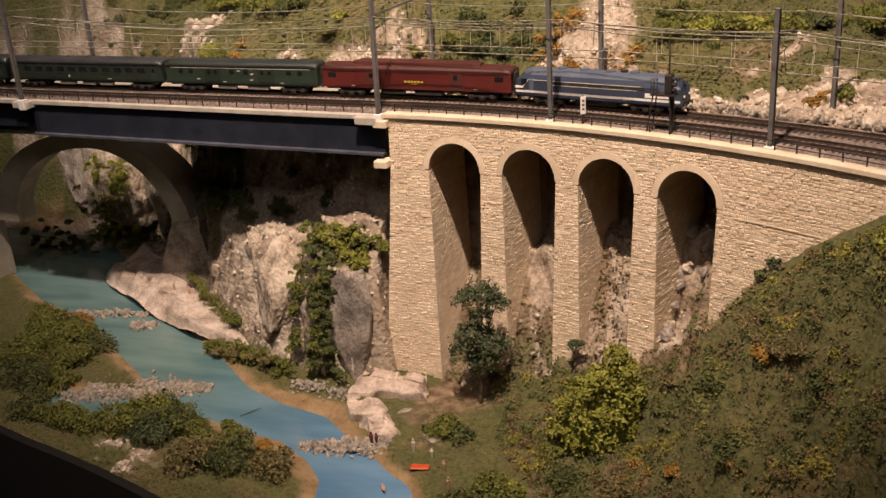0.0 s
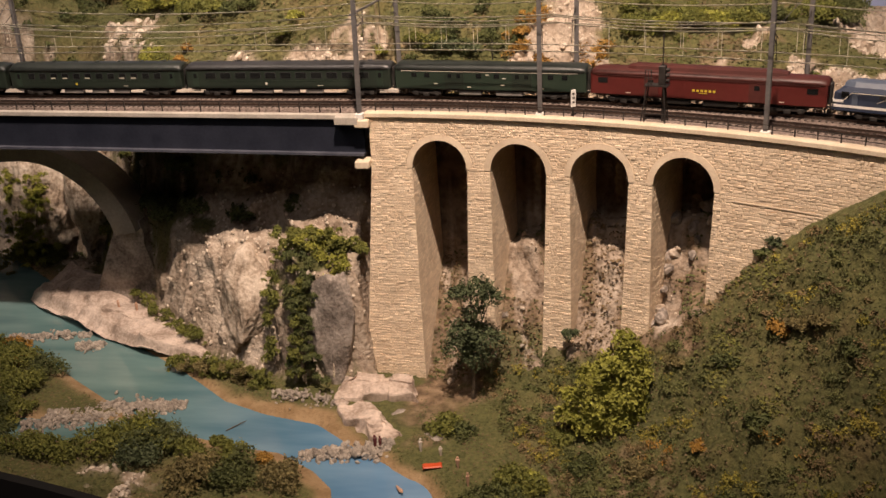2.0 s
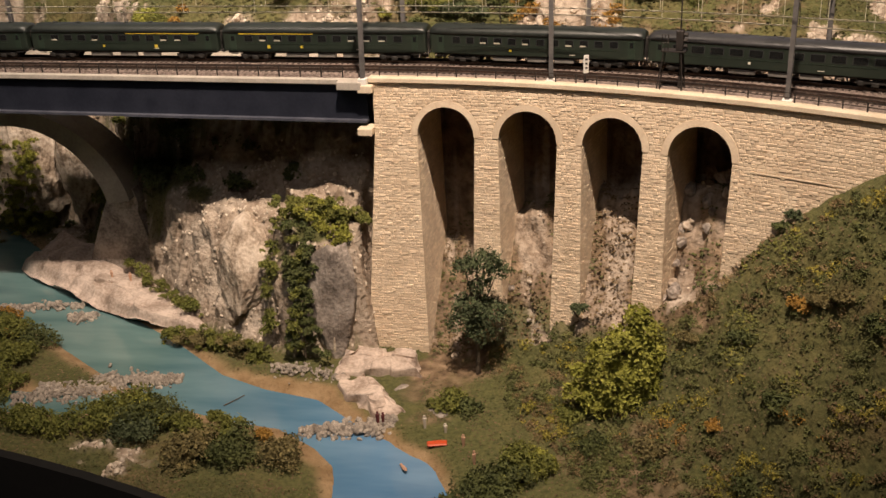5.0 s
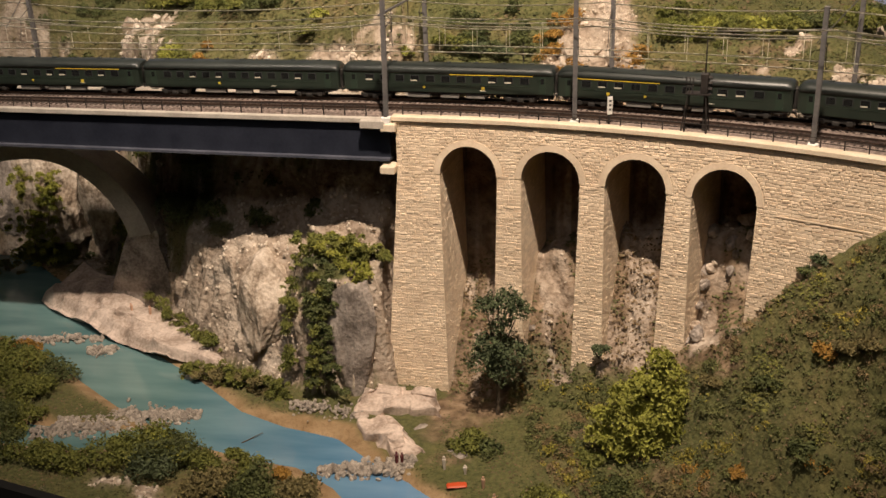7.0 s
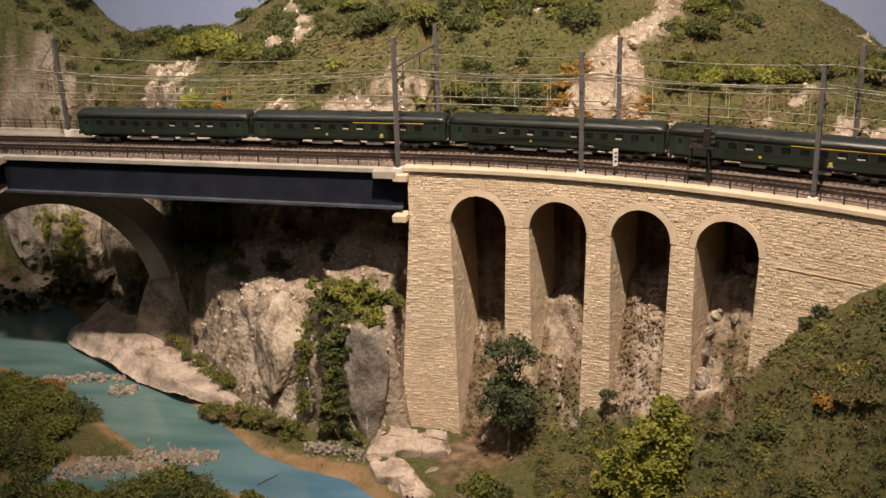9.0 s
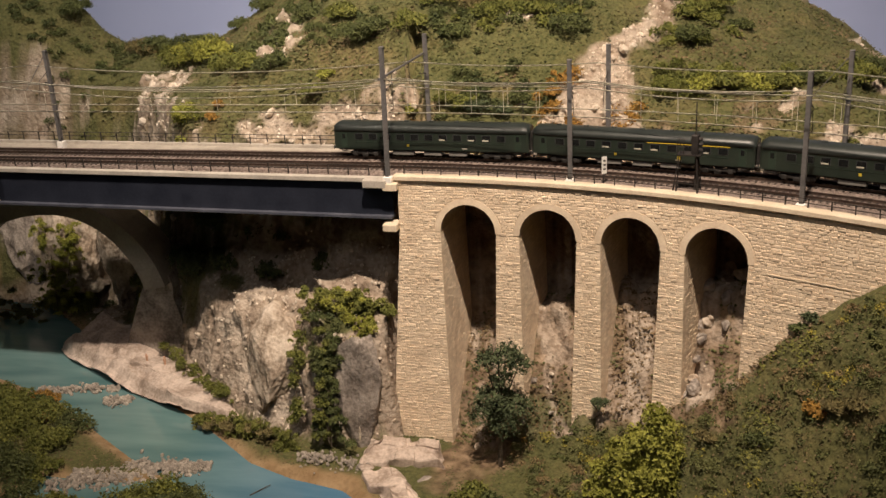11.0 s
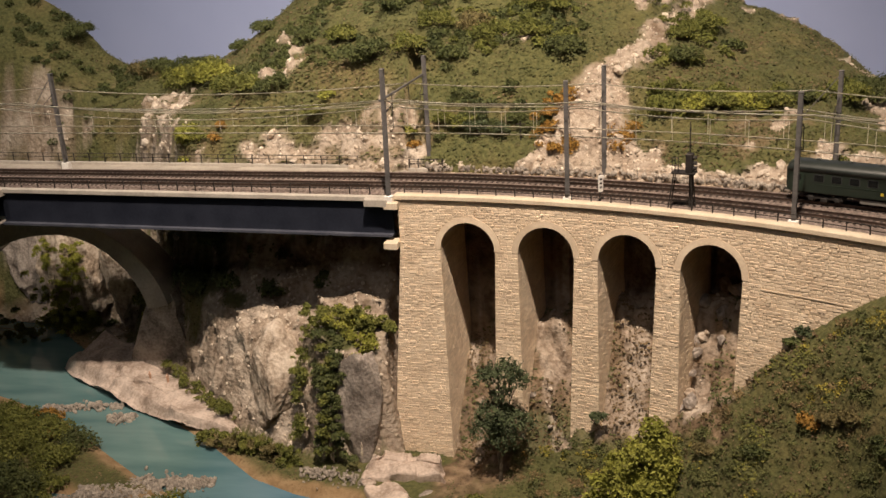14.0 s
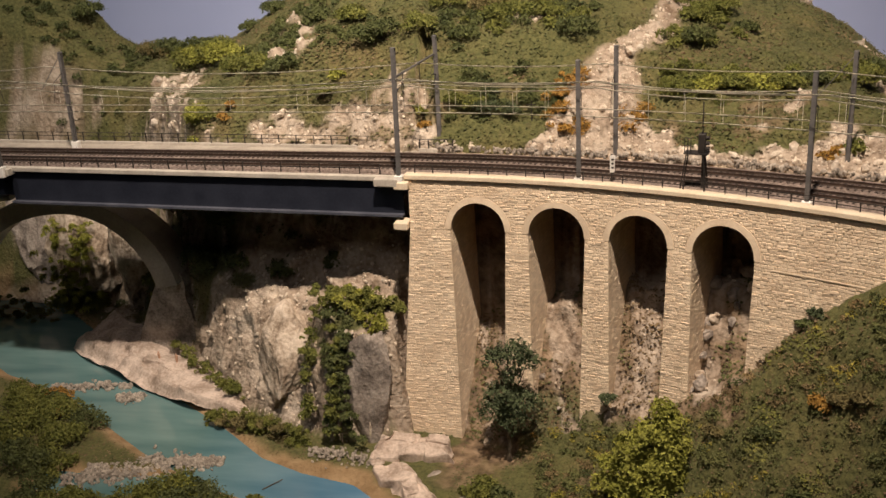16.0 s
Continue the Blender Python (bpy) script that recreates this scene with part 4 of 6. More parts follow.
# the tall block beside the first pier, and outcrops of the gorge wall
rock("rock_pillar", (-0.044, -0.004, 0.175), (0.036, 0.030, 0.105), (4, 3, 10), 3, ROCK_GREY, "tall grey rock pillar leaning on the viaduct pier", 12, 0.12, 5)
rock("rock_outcrop", (-0.106, 0.018, 0.165), (0.030, 0.030, 0.095), (-6, -6, 20), 5, ROCK, "pale upright limestone outcrop below the bushes", 10, 0.14, 5)

rock("rock_outcrop", (-0.175, 0.052, 0.205), (0.050, 0.036, 0.090), (-26, 6, -16), 8, ROCK, "large cream limestone face lit by the lamps", 8, 0.13, 5)


def slab(name, corners, thick, seed, mat, label, bulge=(0, 0, 0)):
    """A tilted plate of rock between four corners, rough on top and undercut at its edge."""
    bm = bmesh.new()
    a, b, c, d = [Vector(p) for p in corners]
    n = (b - a).cross(d - a).normalized()
    n = n if n.z > 0 else -n
    nu, nv = 64, 30
    o = Vector((seed * 7.3, seed * 3.1, 0))
    top, low = [], []
    for i in range(nu + 1):
        rt, rl = [], []
        for j in range(nv + 1):
            u, v = i / nu, j / nv
            p = a.lerp(d, u).lerp(b.lerp(c, u), v)
            p = p + Vector(bulge) * math.sin(math.pi * min(1, u * 1.05)) * (1 - v)
            wob = Vector((noise.noise(Vector((u * 5, v * 3, seed))), noise.noise(Vector((u * 5, v * 3, seed + 9))), 0)) * 0.014
            e = min(v, 1 - v, u * 2, (1 - u) * 2)
            h = 0.010 * noise.fractal(p * 18 + o, 1.0, 2.0, 5) + 0.006 * (noise.cell_vector(p * 34 + o).x - 0.5) - 0.016 * (1 - smooth(e, 0.0, 0.16))
            rt.append(bm.verts.new(p + wob + n * h))
            rl.append(bm.verts.new(p + wob * 1.4 + n * (h - thick) + (p - (a + b + c + d) / 4) * -0.16))
        top.append(rt)
        low.append(rl)
    for i in range(nu):
        for j in range(nv):
            bm.faces.new((top[i][j], top[i + 1][j], top[i + 1][j + 1], top[i][j + 1]))
            bm.faces.new((low[i][j], low[i][j + 1], low[i + 1][j + 1], low[i + 1][j]))
    for i in range(nu):
        bm.faces.new((top[i][0], low[i][0], low[i + 1][0], top[i + 1][0]))
        bm.faces.new((top[i][nv], top[i + 1][nv], low[i + 1][nv], low[i][nv]))
    for j in range(nv):
        bm.faces.new((top[0][j], top[0][j + 1], low[0][j + 1], low[0][j]))
        bm.faces.new((top[nu][j], low[nu][j], low[nu][j + 1], top[nu][j + 1]))
    bmesh.ops.recalc_face_normals(bm, faces=bm.faces)
    return tagged(part(name, bm, mat), label, "rock")


# the tilted slab at the water's edge
slab("rock_slab", ((-0.648, 0.236, 0.128), (-0.605, 0.325, 0.160), (-0.225, 0.058, 0.126), (-0.235, 0.020, 0.119)), 0.014, 2, ROCK_PINK, "broad tilted pinkish rock slab at the water's edge", (0.02, -0.045, 0.006))
# pale ledges at the foot of the first pier
slab("rock_ledge", ((-0.046, -0.074, 0.117), (-0.030, -0.020, 0.138), (0.066, -0.024, 0.136), (0.080, -0.070, 0.119)), 0.035, 5, ROCK_PINK, "smooth pale pink rock ledge at the pier's foot")
slab("rock_ledge", ((-0.026, -0.10, 0.121), (0.018, -0.072, 0.127), (0.080, -0.143, 0.121), (0.045, -0.172, 0.118)), 0.026, 8, ROCK_PINK, "flat pale rock slab sloping to the water")
rock("boulder", (-0.022, -0.076, 0.112), (0.012, 0.008, 0.006), (0, 0, 10), 35, ROCK_PINK, "rounded pale boulder beside the ledge", 6, 0.08, 3)
rock("boulder", (0.058, -0.092, 0.111), (0.012, 0.007, 0.004), (0, 0, 40), 36, ROCK_GREY, "small flat boulder beside the ledge", 6, 0.08, 3)
rock("boulder", (0.115, -0.148, 0.110), (0.018, 0.010, 0.007), (0, 0, -12), 37, ROCK_GREY, "grey boulder half covered with turf", 6, 0.08, 3)
# crags behind the concrete arch
rock("crag", (-0.690, 0.445, 0.250), (0.085, 0.050, 0.125), (-12, 4, 12), 71, ROCK, "sunlit pale crag behind the concrete arch", 10, 0.16, 5)
rock("crag", (-0.585, 0.395, 0.265), (0.060, 0.050, 0.125), (-14, -4, -16), 72, ROCK, "sunlit pale crag behind the concrete arch", 10, 0.16, 5)
rock("crag", (-0.805, 0.485, 0.270), (0.075, 0.050, 0.120), (-10, 0, 6), 73, ROCK_GREY, "grey crag beyond the concrete arch", 10, 0.16, 5)
# blocks heaped in the last arch, and a few at the feet of the others
HEAP = random.Random(5)
for k in range(30):
    s_at, off, r = (HEAP.uniform(0.388, 0.445), HEAP.uniform(0.045, 0.115), HEAP.uniform(0.007, 0.013)) if k < 22 else (HEAP.uniform(0.10, 0.36), HEAP.uniform(-0.03, 0.02), HEAP.uniform(0.004, 0.008))
    if 10 < k < 22:
        s_at, off = HEAP.uniform(0.386, 0.402), HEAP.uniform(0.0, 0.06)
    p = line("wall", s_at, off)[0]
    rock("boulder", (p.x, p.y, height(p.x, p.y)[0] + r * 0.25), (r, r * 0.8, r * 0.75), (20 * k, 13 * k, 47 * k), 60 + k, ROCK_GREY if k % 3 else ROCK, "angular grey rock heaped under an arch", 12, 0.12, 3)


def gravel(name, label, n, spot, seed, size=(0.0022, 0.0055), mat=None):
    """A bar of loose stones: every stone its own small block."""
    rng = random.Random(seed)
    verts, faces = [], []
    ico = bmesh.new()
    bmesh.ops.create_icosphere(ico, subdivisions=1, radius=1.0)
    base = [v.co.copy() for v in ico.verts]
    tris = [[v.index for v in f.verts] for f in ico.faces]
    ico.free()
    for _ in range(n):
        x, y, z = spot(rng)
        r = rng.uniform(*size)
        e = Euler((rng.uniform(0, 6), rng.uniform(0, 6), rng.uniform(0, 6))).to_matrix()
        sc = Vector((rng.uniform(0.7, 1.3), rng.uniform(0.6, 1.0), rng.uniform(0.45, 0.8)))
        o = len(verts)
        for b in base:
            q = e @ Vector((b.x * sc.x, b.y * sc.y, b.z * sc.z)) * r * rng.uniform(0.85, 1.15)
            verts.append((x + q.x, y + q.y, z + q.z))
        faces += [[i + o for i in t] for t in tris]
    me = bpy.data.meshes.new(name)
    me.from_pydata(verts, [], faces)
    me.materials.append(mat or PEBBLE)
    return tagged(new(name, me), label, "gravel", kind="stuff")


def bar_spot(x0, y0, x1, y1, w, z=WATER_Z):
    def spot(rng):
        t = rng.random()
        k = rng.gauss(0, 0.58)
        ww = w * (0.35 + 0.65 * math.sin(math.pi * min(1, t * 0.85 + 0.12)))
        dx, dy = x1 - x0, y1 - y0
        ln = math.hypot(dx, dy)
        return x0 + dx * t - dy / ln * k * ww, y0 + dy * t + dx / ln * k * ww, z + 0.0035 * max(0, 1 - abs(k)) + rng.uniform(-0.001, 0.002)
    return spot


gravel("gravel_bar", "long bar of grey stones in the river", 620, bar_spot(-0.415, -0.118, -0.235, -0.082, 0.024), 1)
gravel("gravel_bar", "scattered grey stones below the gravel bar", 200, bar_spot(-0.435, -0.15, -0.33, -0.115, 0.018), 2)
gravel("stone_weir", "row of grey stones across the river", 150, bar_spot(-0.045, -0.190, 0.062, -0.176, 0.017), 3, (0.003, 0.006))
gravel("stone_weir", "heap of grey stones at the slab's foot", 110, bar_spot(0.018, -0.185, 0.064, -0.160, 0.016, 0.108), 4, (0.003, 0.006))
gravel("gravel_bar", "stones along the tilted slab's foot", 150, bar_spot(-0.60, 0.10, -0.47, 0.115, 0.014), 5)
gravel("gravel_bar", "small patch of stones in the upper river", 110, bar_spot(-0.475, 0.075, -0.435, 0.085, 0.014), 6)
gravel("gravel_bar", "stones on the bank below the rock pillar", 170, bar_spot(-0.12, -0.055, -0.02, -0.075, 0.018, 0.1115), 7, (0.0015, 0.004))
gravel("gravel_bar", "pale rubble along the foot of the railway bank", 500, lambda g: (lambda s: (*line("far", s, 0.036 + abs(g.gauss(0, 0.007)))[0], 0.478 + g.uniform(0, 0.006)))(g.uniform(0.03, 0.75)), 8, (0.0015, 0.005))

CHIP = material("pale_stone_chips", (0.42, 0.34, 0.26), (0.68, 0.60, 0.50), 90, 0.92, 0, 0.3, 4, 0.20)
SCREE = [p for p, k in zip(GV, GROCK) if k > 0.45 and -0.8 < p[0] < 0.7 and p[1] > float(np.interp(p[0], FX, FV)) + 0.045]
gravel("scree", "broken pale stones on the bare rock of the mountainside", 3000, lambda g: g.choice(SCREE), 9, (0.0010, 0.0036), CHIP)
gravel("scree", "larger pale boulders on the bare rock of the mountainside", 420, lambda g: g.choice(SCREE), 12, (0.004, 0.0095), CHIP)
gravel("rubble", "heap of white-grey broken blocks beside the track", 70, bar_spot(0.040, 0.166, 0.100, 0.158, 0.010, 0.482), 21, (0.003, 0.007), CHIP)
CRAG = [p for p, k in zip(GV, GROCK) if k > 0.5 and (-0.35 < p[0] < 0.03 or 0.06 < p[0] < 0.46 and int(p[0] * 5000 + p[1] * 7000) % 5 == 0) and p[2] < 0.36 and p[1] < 0.16]
gravel("scree", "broken stones lodged on the gorge slopes", 900, lambda g: g.choice(CRAG), 10, (0.0010, 0.0042), CHIP)

# ---------------------------------------------------------------- old concrete arch behind the girder
def concrete_arch():
    root = tagged(empty("concrete_arch"), "weathered grey concrete arch standing behind the girder bridge", "arch bridge")
    cx, cz, r0, r1 = -0.575, 0.224, 0.145, 0.171
    y0, y1 = 0.185, 0.245
    bm = bmesh.new()
    rings = []
    for k in range(37):
        a = math.pi * (0.06 + 0.94 * k / 36)
        ro = r1 + 0.012 * abs(math.cos(a)) ** 2
        c, s = math.cos(a) * (1.35 if math.cos(a) < 0 else 1.0), math.sin(a)
        rings.append([(cx + r0 * c, y0 - 0.08 * (cx + r0 * c + 0.578), cz + r0 * s), (cx + ro * c, y0 - 0.08 * (cx + ro * c + 0.578), cz + ro * s), (cx + ro * c, y1, cz + ro * s), (cx + r0 * c, y1, cz + r0 * s)])
    loft(bm, rings)
    bmesh.ops.recalc_face_normals(bm, faces=bm.faces)
    part("arch_ring", bm, CONCRETE, root)
    bm = bmesh.new()
    rings = []
    for k in range(9):
        t = k / 8
        a0, a1 = -0.505 + 0.066 * t, -0.375 - 0.022 * t
        jit = [0.004 * noise.noise(Vector((t * 6, q * 3.7, 1))) for q in range(4)]
        z = 0.112 + 0.158 * t
        rings.append([(a0 + jit[0], 0.196 + jit[1], z), (a1 + jit[2], 0.188 + jit[3], z), (a1 + jit[0], 0.262, z), (a0 + jit[2], 0.262, z)])
    loft(bm, rings)
    bmesh.ops.recalc_face_normals(bm, faces=bm.faces)
    # grey rock instead of concrete: the darker colour stands in for shadow here
    part("abutment", bm, ROCK_GREY, root, "rock abutment under the arch, its shade put into a dark tone")
    part("crown_block", box(bmesh.new(), (cx - 0.06, y0 + 0.001, 0.388), (cx + 0.055, y1 - 0.001, 0.4215), 0.001), CONCRETE, root)
    for x in (-0.855, -0.895):
        part("leg", box(bmesh.new(), (x - 0.016, y0 + 0.004, 0.10), (x + 0.016, y1 - 0.004, 0.27 if x != -0.895 else 0.42), 0.002), CONCRETE, root)
    part("cap", box(bmesh.new(), (-0.80, y0 - 0.006, 0.392), (-0.665, y1, 0.400), 0.001), PALE, root, "pale concrete cap")
    part("cap", box(bmesh.new(), (-0.80, y0 - 0.004, 0.408), (-0.680, y1, 0.418), 0.001), PALE, root, "pale concrete cap")
    return root


concrete_arch()


# ---------------------------------------------------------------- railings, masts, wires
def railing(kind, s0, s1, off, z, label, pitch=0.0275, h=0.0125, mat=None):
    root = tagged(empty("railing"), label, "railing", "railings")
    mt = mat or IRON
    for dz in (h, h * 0.55):
        part("rail_bar", sweep(kind, s0, s1, rect(off - 0.0004, off + 0.0004, z + dz - 0.0004, z + dz + 0.0004), 0.03), mt, root)
    me = mesh_of("post", box(bmesh.new(), (-0.0006, -0.0006, -0.001), (0.0006, 0.0006, h + 0.0004)), mt)
    n = int((s1 - s0) / pitch)
    for k in range(n + 1):
        s = s0 + (s1 - s0) * k / n
        p, th = line(kind, s, off)
        ob = new("post", me)
        ob.parent, ob.matrix_basis = root, pose(p.x, p.y, z, random.uniform(-3, 3), random.uniform(-3, 3), math.degrees(th))
    return root


railing("wall", -1.0, -0.018, 0.009, 0.4770, "thin dark iron railing along the bridge deck edge")
railing("wall", 0.030, 0.95, 0.006, 0.4790, "thin dark iron railing along the viaduct coping", 0.024, 0.011)
railing("wall", -1.0, 0.0, 0.145, 0.4803, "thin dark iron railing on the deck's hill side", 0.0275, 0.0125)


def beam_i(h, w, d):
    """An upright I-beam with its flanges across the track."""
    prof = [(-w, -d), (w, -d), (w, -d + 0.0007), (0.0005, -d + 0.0007), (0.0005, d - 0.0007), (w, d - 0.0007), (w, d), (-w, d), (-w, d - 0.0007), (-0.0005, d - 0.0007), (-0.0005, -d + 0.0007), (-w, -d + 0.0007)]
    bm = loft(bmesh.new(), [[(x, y, z) for x, y in prof] for z in (0.0, h)])
    bmesh.ops.recalc_face_normals(bm, faces=bm.faces)
    return bm


def catenary_mast(x, y, z, top, arm=0.0, lean=0.0, foot=True, kind="plain", heading=-5):
    root = tagged(empty("catenary_mast", pose(x, y, z, 0, lean, heading)), "grey steel catenary mast on a pale concrete foot", "mast", "catenary masts")
    h = top - z
    part("column", beam_i(h, 0.0024, 0.0030), MAST, root)
    if foot:
        part("foot", box(bmesh.new(), (-0.0055, -0.005, -0.012), (0.0055, 0.005, 0.004), 0.0008), WHITE, root, "white concrete foot")
    if arm:
        bm = tube(bmesh.new(), (0, 0, h * 0.66), (0, arm, h * 0.70), 0.0006, 0.0005, 5)
        tube(bm, (0, 0, h * 0.80), (0, arm * 0.95, h * 0.70), 0.0005, 0.0005, 5)
        tube(bm, (0, arm * 0.8, h * 0.69), (0, arm * 1.05, h * 0.50), 0.0005, 0.0004, 5)
        part("bracket", bm, IRON, root)
        bm = tube(bmesh.new(), (0, arm * 0.25, h * 0.675), (0, arm * 0.42, h * 0.682), 0.0011, 0.0011, 7)
        part("insulator", bm, IRON, root)
    if kind == "strut":
        part("stay", tube(bmesh.new(), (0, 0, h * 0.98), (-0.045, 0.0, h * 0.58), 0.0006, 0.0006, 5), MAST, root)
    part("cap", box(bmesh.new(), (-0.0028, -0.0034, h), (0.0028, 0.0034, h + 0.0012), 0.0004), MAST, root)
    return root


catenary_mast(0.0115, 0.020, 0.4755, 0.640, 0.035, 1.2)
catenary_mast(0.2405, 0.001, 0.478, 0.623, 0.030)
catenary_mast(0.4915, -0.085, 0.476, 0.620, 0.030, 0, heading=-20)
catenary_mast(-0.585, 0.066, 0.4755, 0.640, 0.035)
catenary_mast(-0.532, 0.181, 0.484, 0.622, -0.030, kind="strut")
catenary_mast(0.037, 0.170, 0.478, 0.633, -0.030)
catenary_mast(0.282, 0.113, 0.476, 0.622, -0.026, heading=-12)
catenary_mast(0.556, 0.046, 0.474, 0.619, -0.030, kind="strut", heading=-22)


def portal_beam():
    root = tagged(empty("portal_beam"), "grey steel beam joining two catenary masts", "beam")
    bm = tube(bmesh.new(), (0.010, 0.017, 0.602), (0.036, 0.172, 0.609), 0.0016, 0.0016, 4)
    part("beam", bm, MAST, root)
    for t in (0.25, 0.62):
        p = Vector((0.010, 0.017, 0.602)).lerp(Vector((0.036, 0.172, 0.609)), t)
        part("hanger", tube(bmesh.new(), p, (p.x, p.y, p.z - 0.028), 0.0007, 0.0006, 5), IRON, root)


portal_beam()


def wires():
    """Each wire hangs in spans from mast to mast."""
    stops = (-1.25, -0.575, 0.012, 0.262, 0.525, 0.80, 1.1)
    plan = (("near", -0.002, 0.551, 0.0, "contact wire"), ("near", 0.0, 0.586, 0.016, "carrying wire"), ("far", -0.002, 0.551, 0.0, "contact wire"), ("far", 0.0, 0.586, 0.016, "carrying wire"),
            ("wall", -0.004, 0.602, 0.010, "feeder wire"), ("far", 0.044, 0.600, 0.012, "feeder wire"), ("far", 0.050, 0.570, 0.008, "feeder wire"))
    for kind, off, z, sag, what in plan:
        root = None
        bm = bmesh.new()
        pts = []
        for a, b in zip(stops, stops[1:]):
            for k in range(12):
                t = k / 12
                s = a + (b - a) * t
                pts.append(Vector((*line(kind, s, off)[0], z - sag * 4 * t * (1 - t) * ((b - a) / 0.55))))
        rings = []
        for p in pts:
            rings.append([p + Vector((0, 0.0008 * math.cos(q), 0.0008 * math.sin(q))) for q in (0.5, 2.6, 4.7)])
        loft(bm, rings)
        bmesh.ops.recalc_face_normals(bm, faces=bm.faces)
        ob = tagged(part("overhead_wire", bm, WIRE), "thin pale " + what + " hung between the masts", "wire", "overhead wires")
        if sag == 0.016:
            for a, b in zip(stops, stops[1:]):
                for k in (1, 3, 5, 7, 9, 11):
                    t = k / 12
                    p = line(kind, a + (b - a) * t, off)[0]
                    hang = tube(bmesh.new(), (*p, 0.551), (*p, z - sag * 4 * t * (1 - t) * ((b - a) / 0.55)), 0.00028, 0.00028, 3, False)
                    part("dropper", hang, WIRE, ob)


wires()


def signal():
    root = tagged(empty("railway_signal", pose(0.378, -0.036, 0.478, 0, 0, -15)), "black railway signal head on a raised iron platform", "signal")
    bm = bmesh.new()
    for x, y in ((-0.012, -0.006), (0.007, -0.006), (-0.012, 0.006), (0.007, 0.006)):
        tube(bm, (x * 1.5, y * 1.3, 0), (x, y, 0.043), 0.0009, 0.0008, 5)
    part("legs", bm, IRON, root)
    part("platform", box(bmesh.new(), (-0.015, -0.008, 0.043), (0.012, 0.008, 0.0445)), IRON, root)
    bm = bmesh.new()
    for x in (-0.014, -0.0105, -0.007):
        tube(bm, (x, -0.007, 0.044), (x, -0.007, 0.062), 0.0005, 0.0005, 5)
    for z in (0.053, 0.062):
        tube(bm, (-0.014, -0.007, z), (-0.006, -0.007, z), 0.0005, 0.0005, 5)
    part("handrail", bm, IRON, root)
    part("signal_head", box(bmesh.new(), (0.0005, -0.005, 0.0445), (0.0085, 0.005, 0.0665), 0.0008), IRON, root)
    for k in range(3):
        z = 0.049 + k * 0.0062
        bm = tube(bmesh.new(), (0.0085, 0, z), (0.0125, 0, z + 0.0002), 0.0022, 0.0024, 8)
        part("hood", bm, IRON, root)
    part("post", tube(bmesh.new(), (0.0045, 0.0, 0.066), (0.0045, 0.0, 0.103), 0.0009, 0.0008, 6), IRON, root)
    part("ladder", box(bmesh.new(), (0.003, 0.0055, 0.0), (0.008, 0.0065, 0.044)), IRON, root)


signal()


def board():
    root = tagged(empty("trackside_board", pose(0.280, -0.004, 0.478, 0, 0, 25)), "small white trackside board on a black post", "sign")
    part("post", tube(bmesh.new(), (0, 0, 0), (0, 0, 0.034), 0.0012, 0.0012, 6), IRON, root)
    part("plate", box(bmesh.new(), (-0.0032, -0.0024, 0.012), (0.0032, -0.0013, 0.033), 0.0004), WHITE, root, "white plate")
    for z in (0.017, 0.022, 0.027):
        part("lettering_bar", box(bmesh.new(), (-0.0014, -0.0028, z), (0.0014, -0.0023, z + 0.0022)), IRON, root)


board()
pole = tagged(empty("wooden_pole", pose(0.167, 0.170, 0.480, 0, 0, 0)), "thin dark wooden pole on the railway bank", "pole")
part("shaft", tube(bmesh.new(), (0, 0, -0.01), (0, 0, 0.062), 0.0011, 0.0009, 6), IRON, pole)
part("crossarm", box(bmesh.new(), (-0.006, -0.0006, 0.056), (0.006, 0.0006, 0.0575)), IRON, pole)


def mast_platform():
    """Railed concrete stand round the foot of a mast behind the bridge's end."""
    root = tagged(empty("mast_platform", pose(0.035, 0.166, 0.477, 0, 0, -4)), "small concrete stand with a dark railing round a mast", "platform")
    part("slab", box(bmesh.new(), (-0.026, -0.012, -0.012), (0.026, 0.012, 0.003), 0.001), PALE, root)
    for x in (-0.024, -0.011, 0.012, 0.024):
        part("post", tube(bmesh.new(), (x, -0.0105, 0.002), (x, -0.0105, 0.016), 0.0010, 0.0010, 5), IRON, root)
    for z in (0.0155, 0.009):
        part("rail_bar", tube(bmesh.new(), (-0.024, -0.0105, z), (0.024, -0.0105, z), 0.0006, 0.0006, 5), IRON, root)


mast_platform()


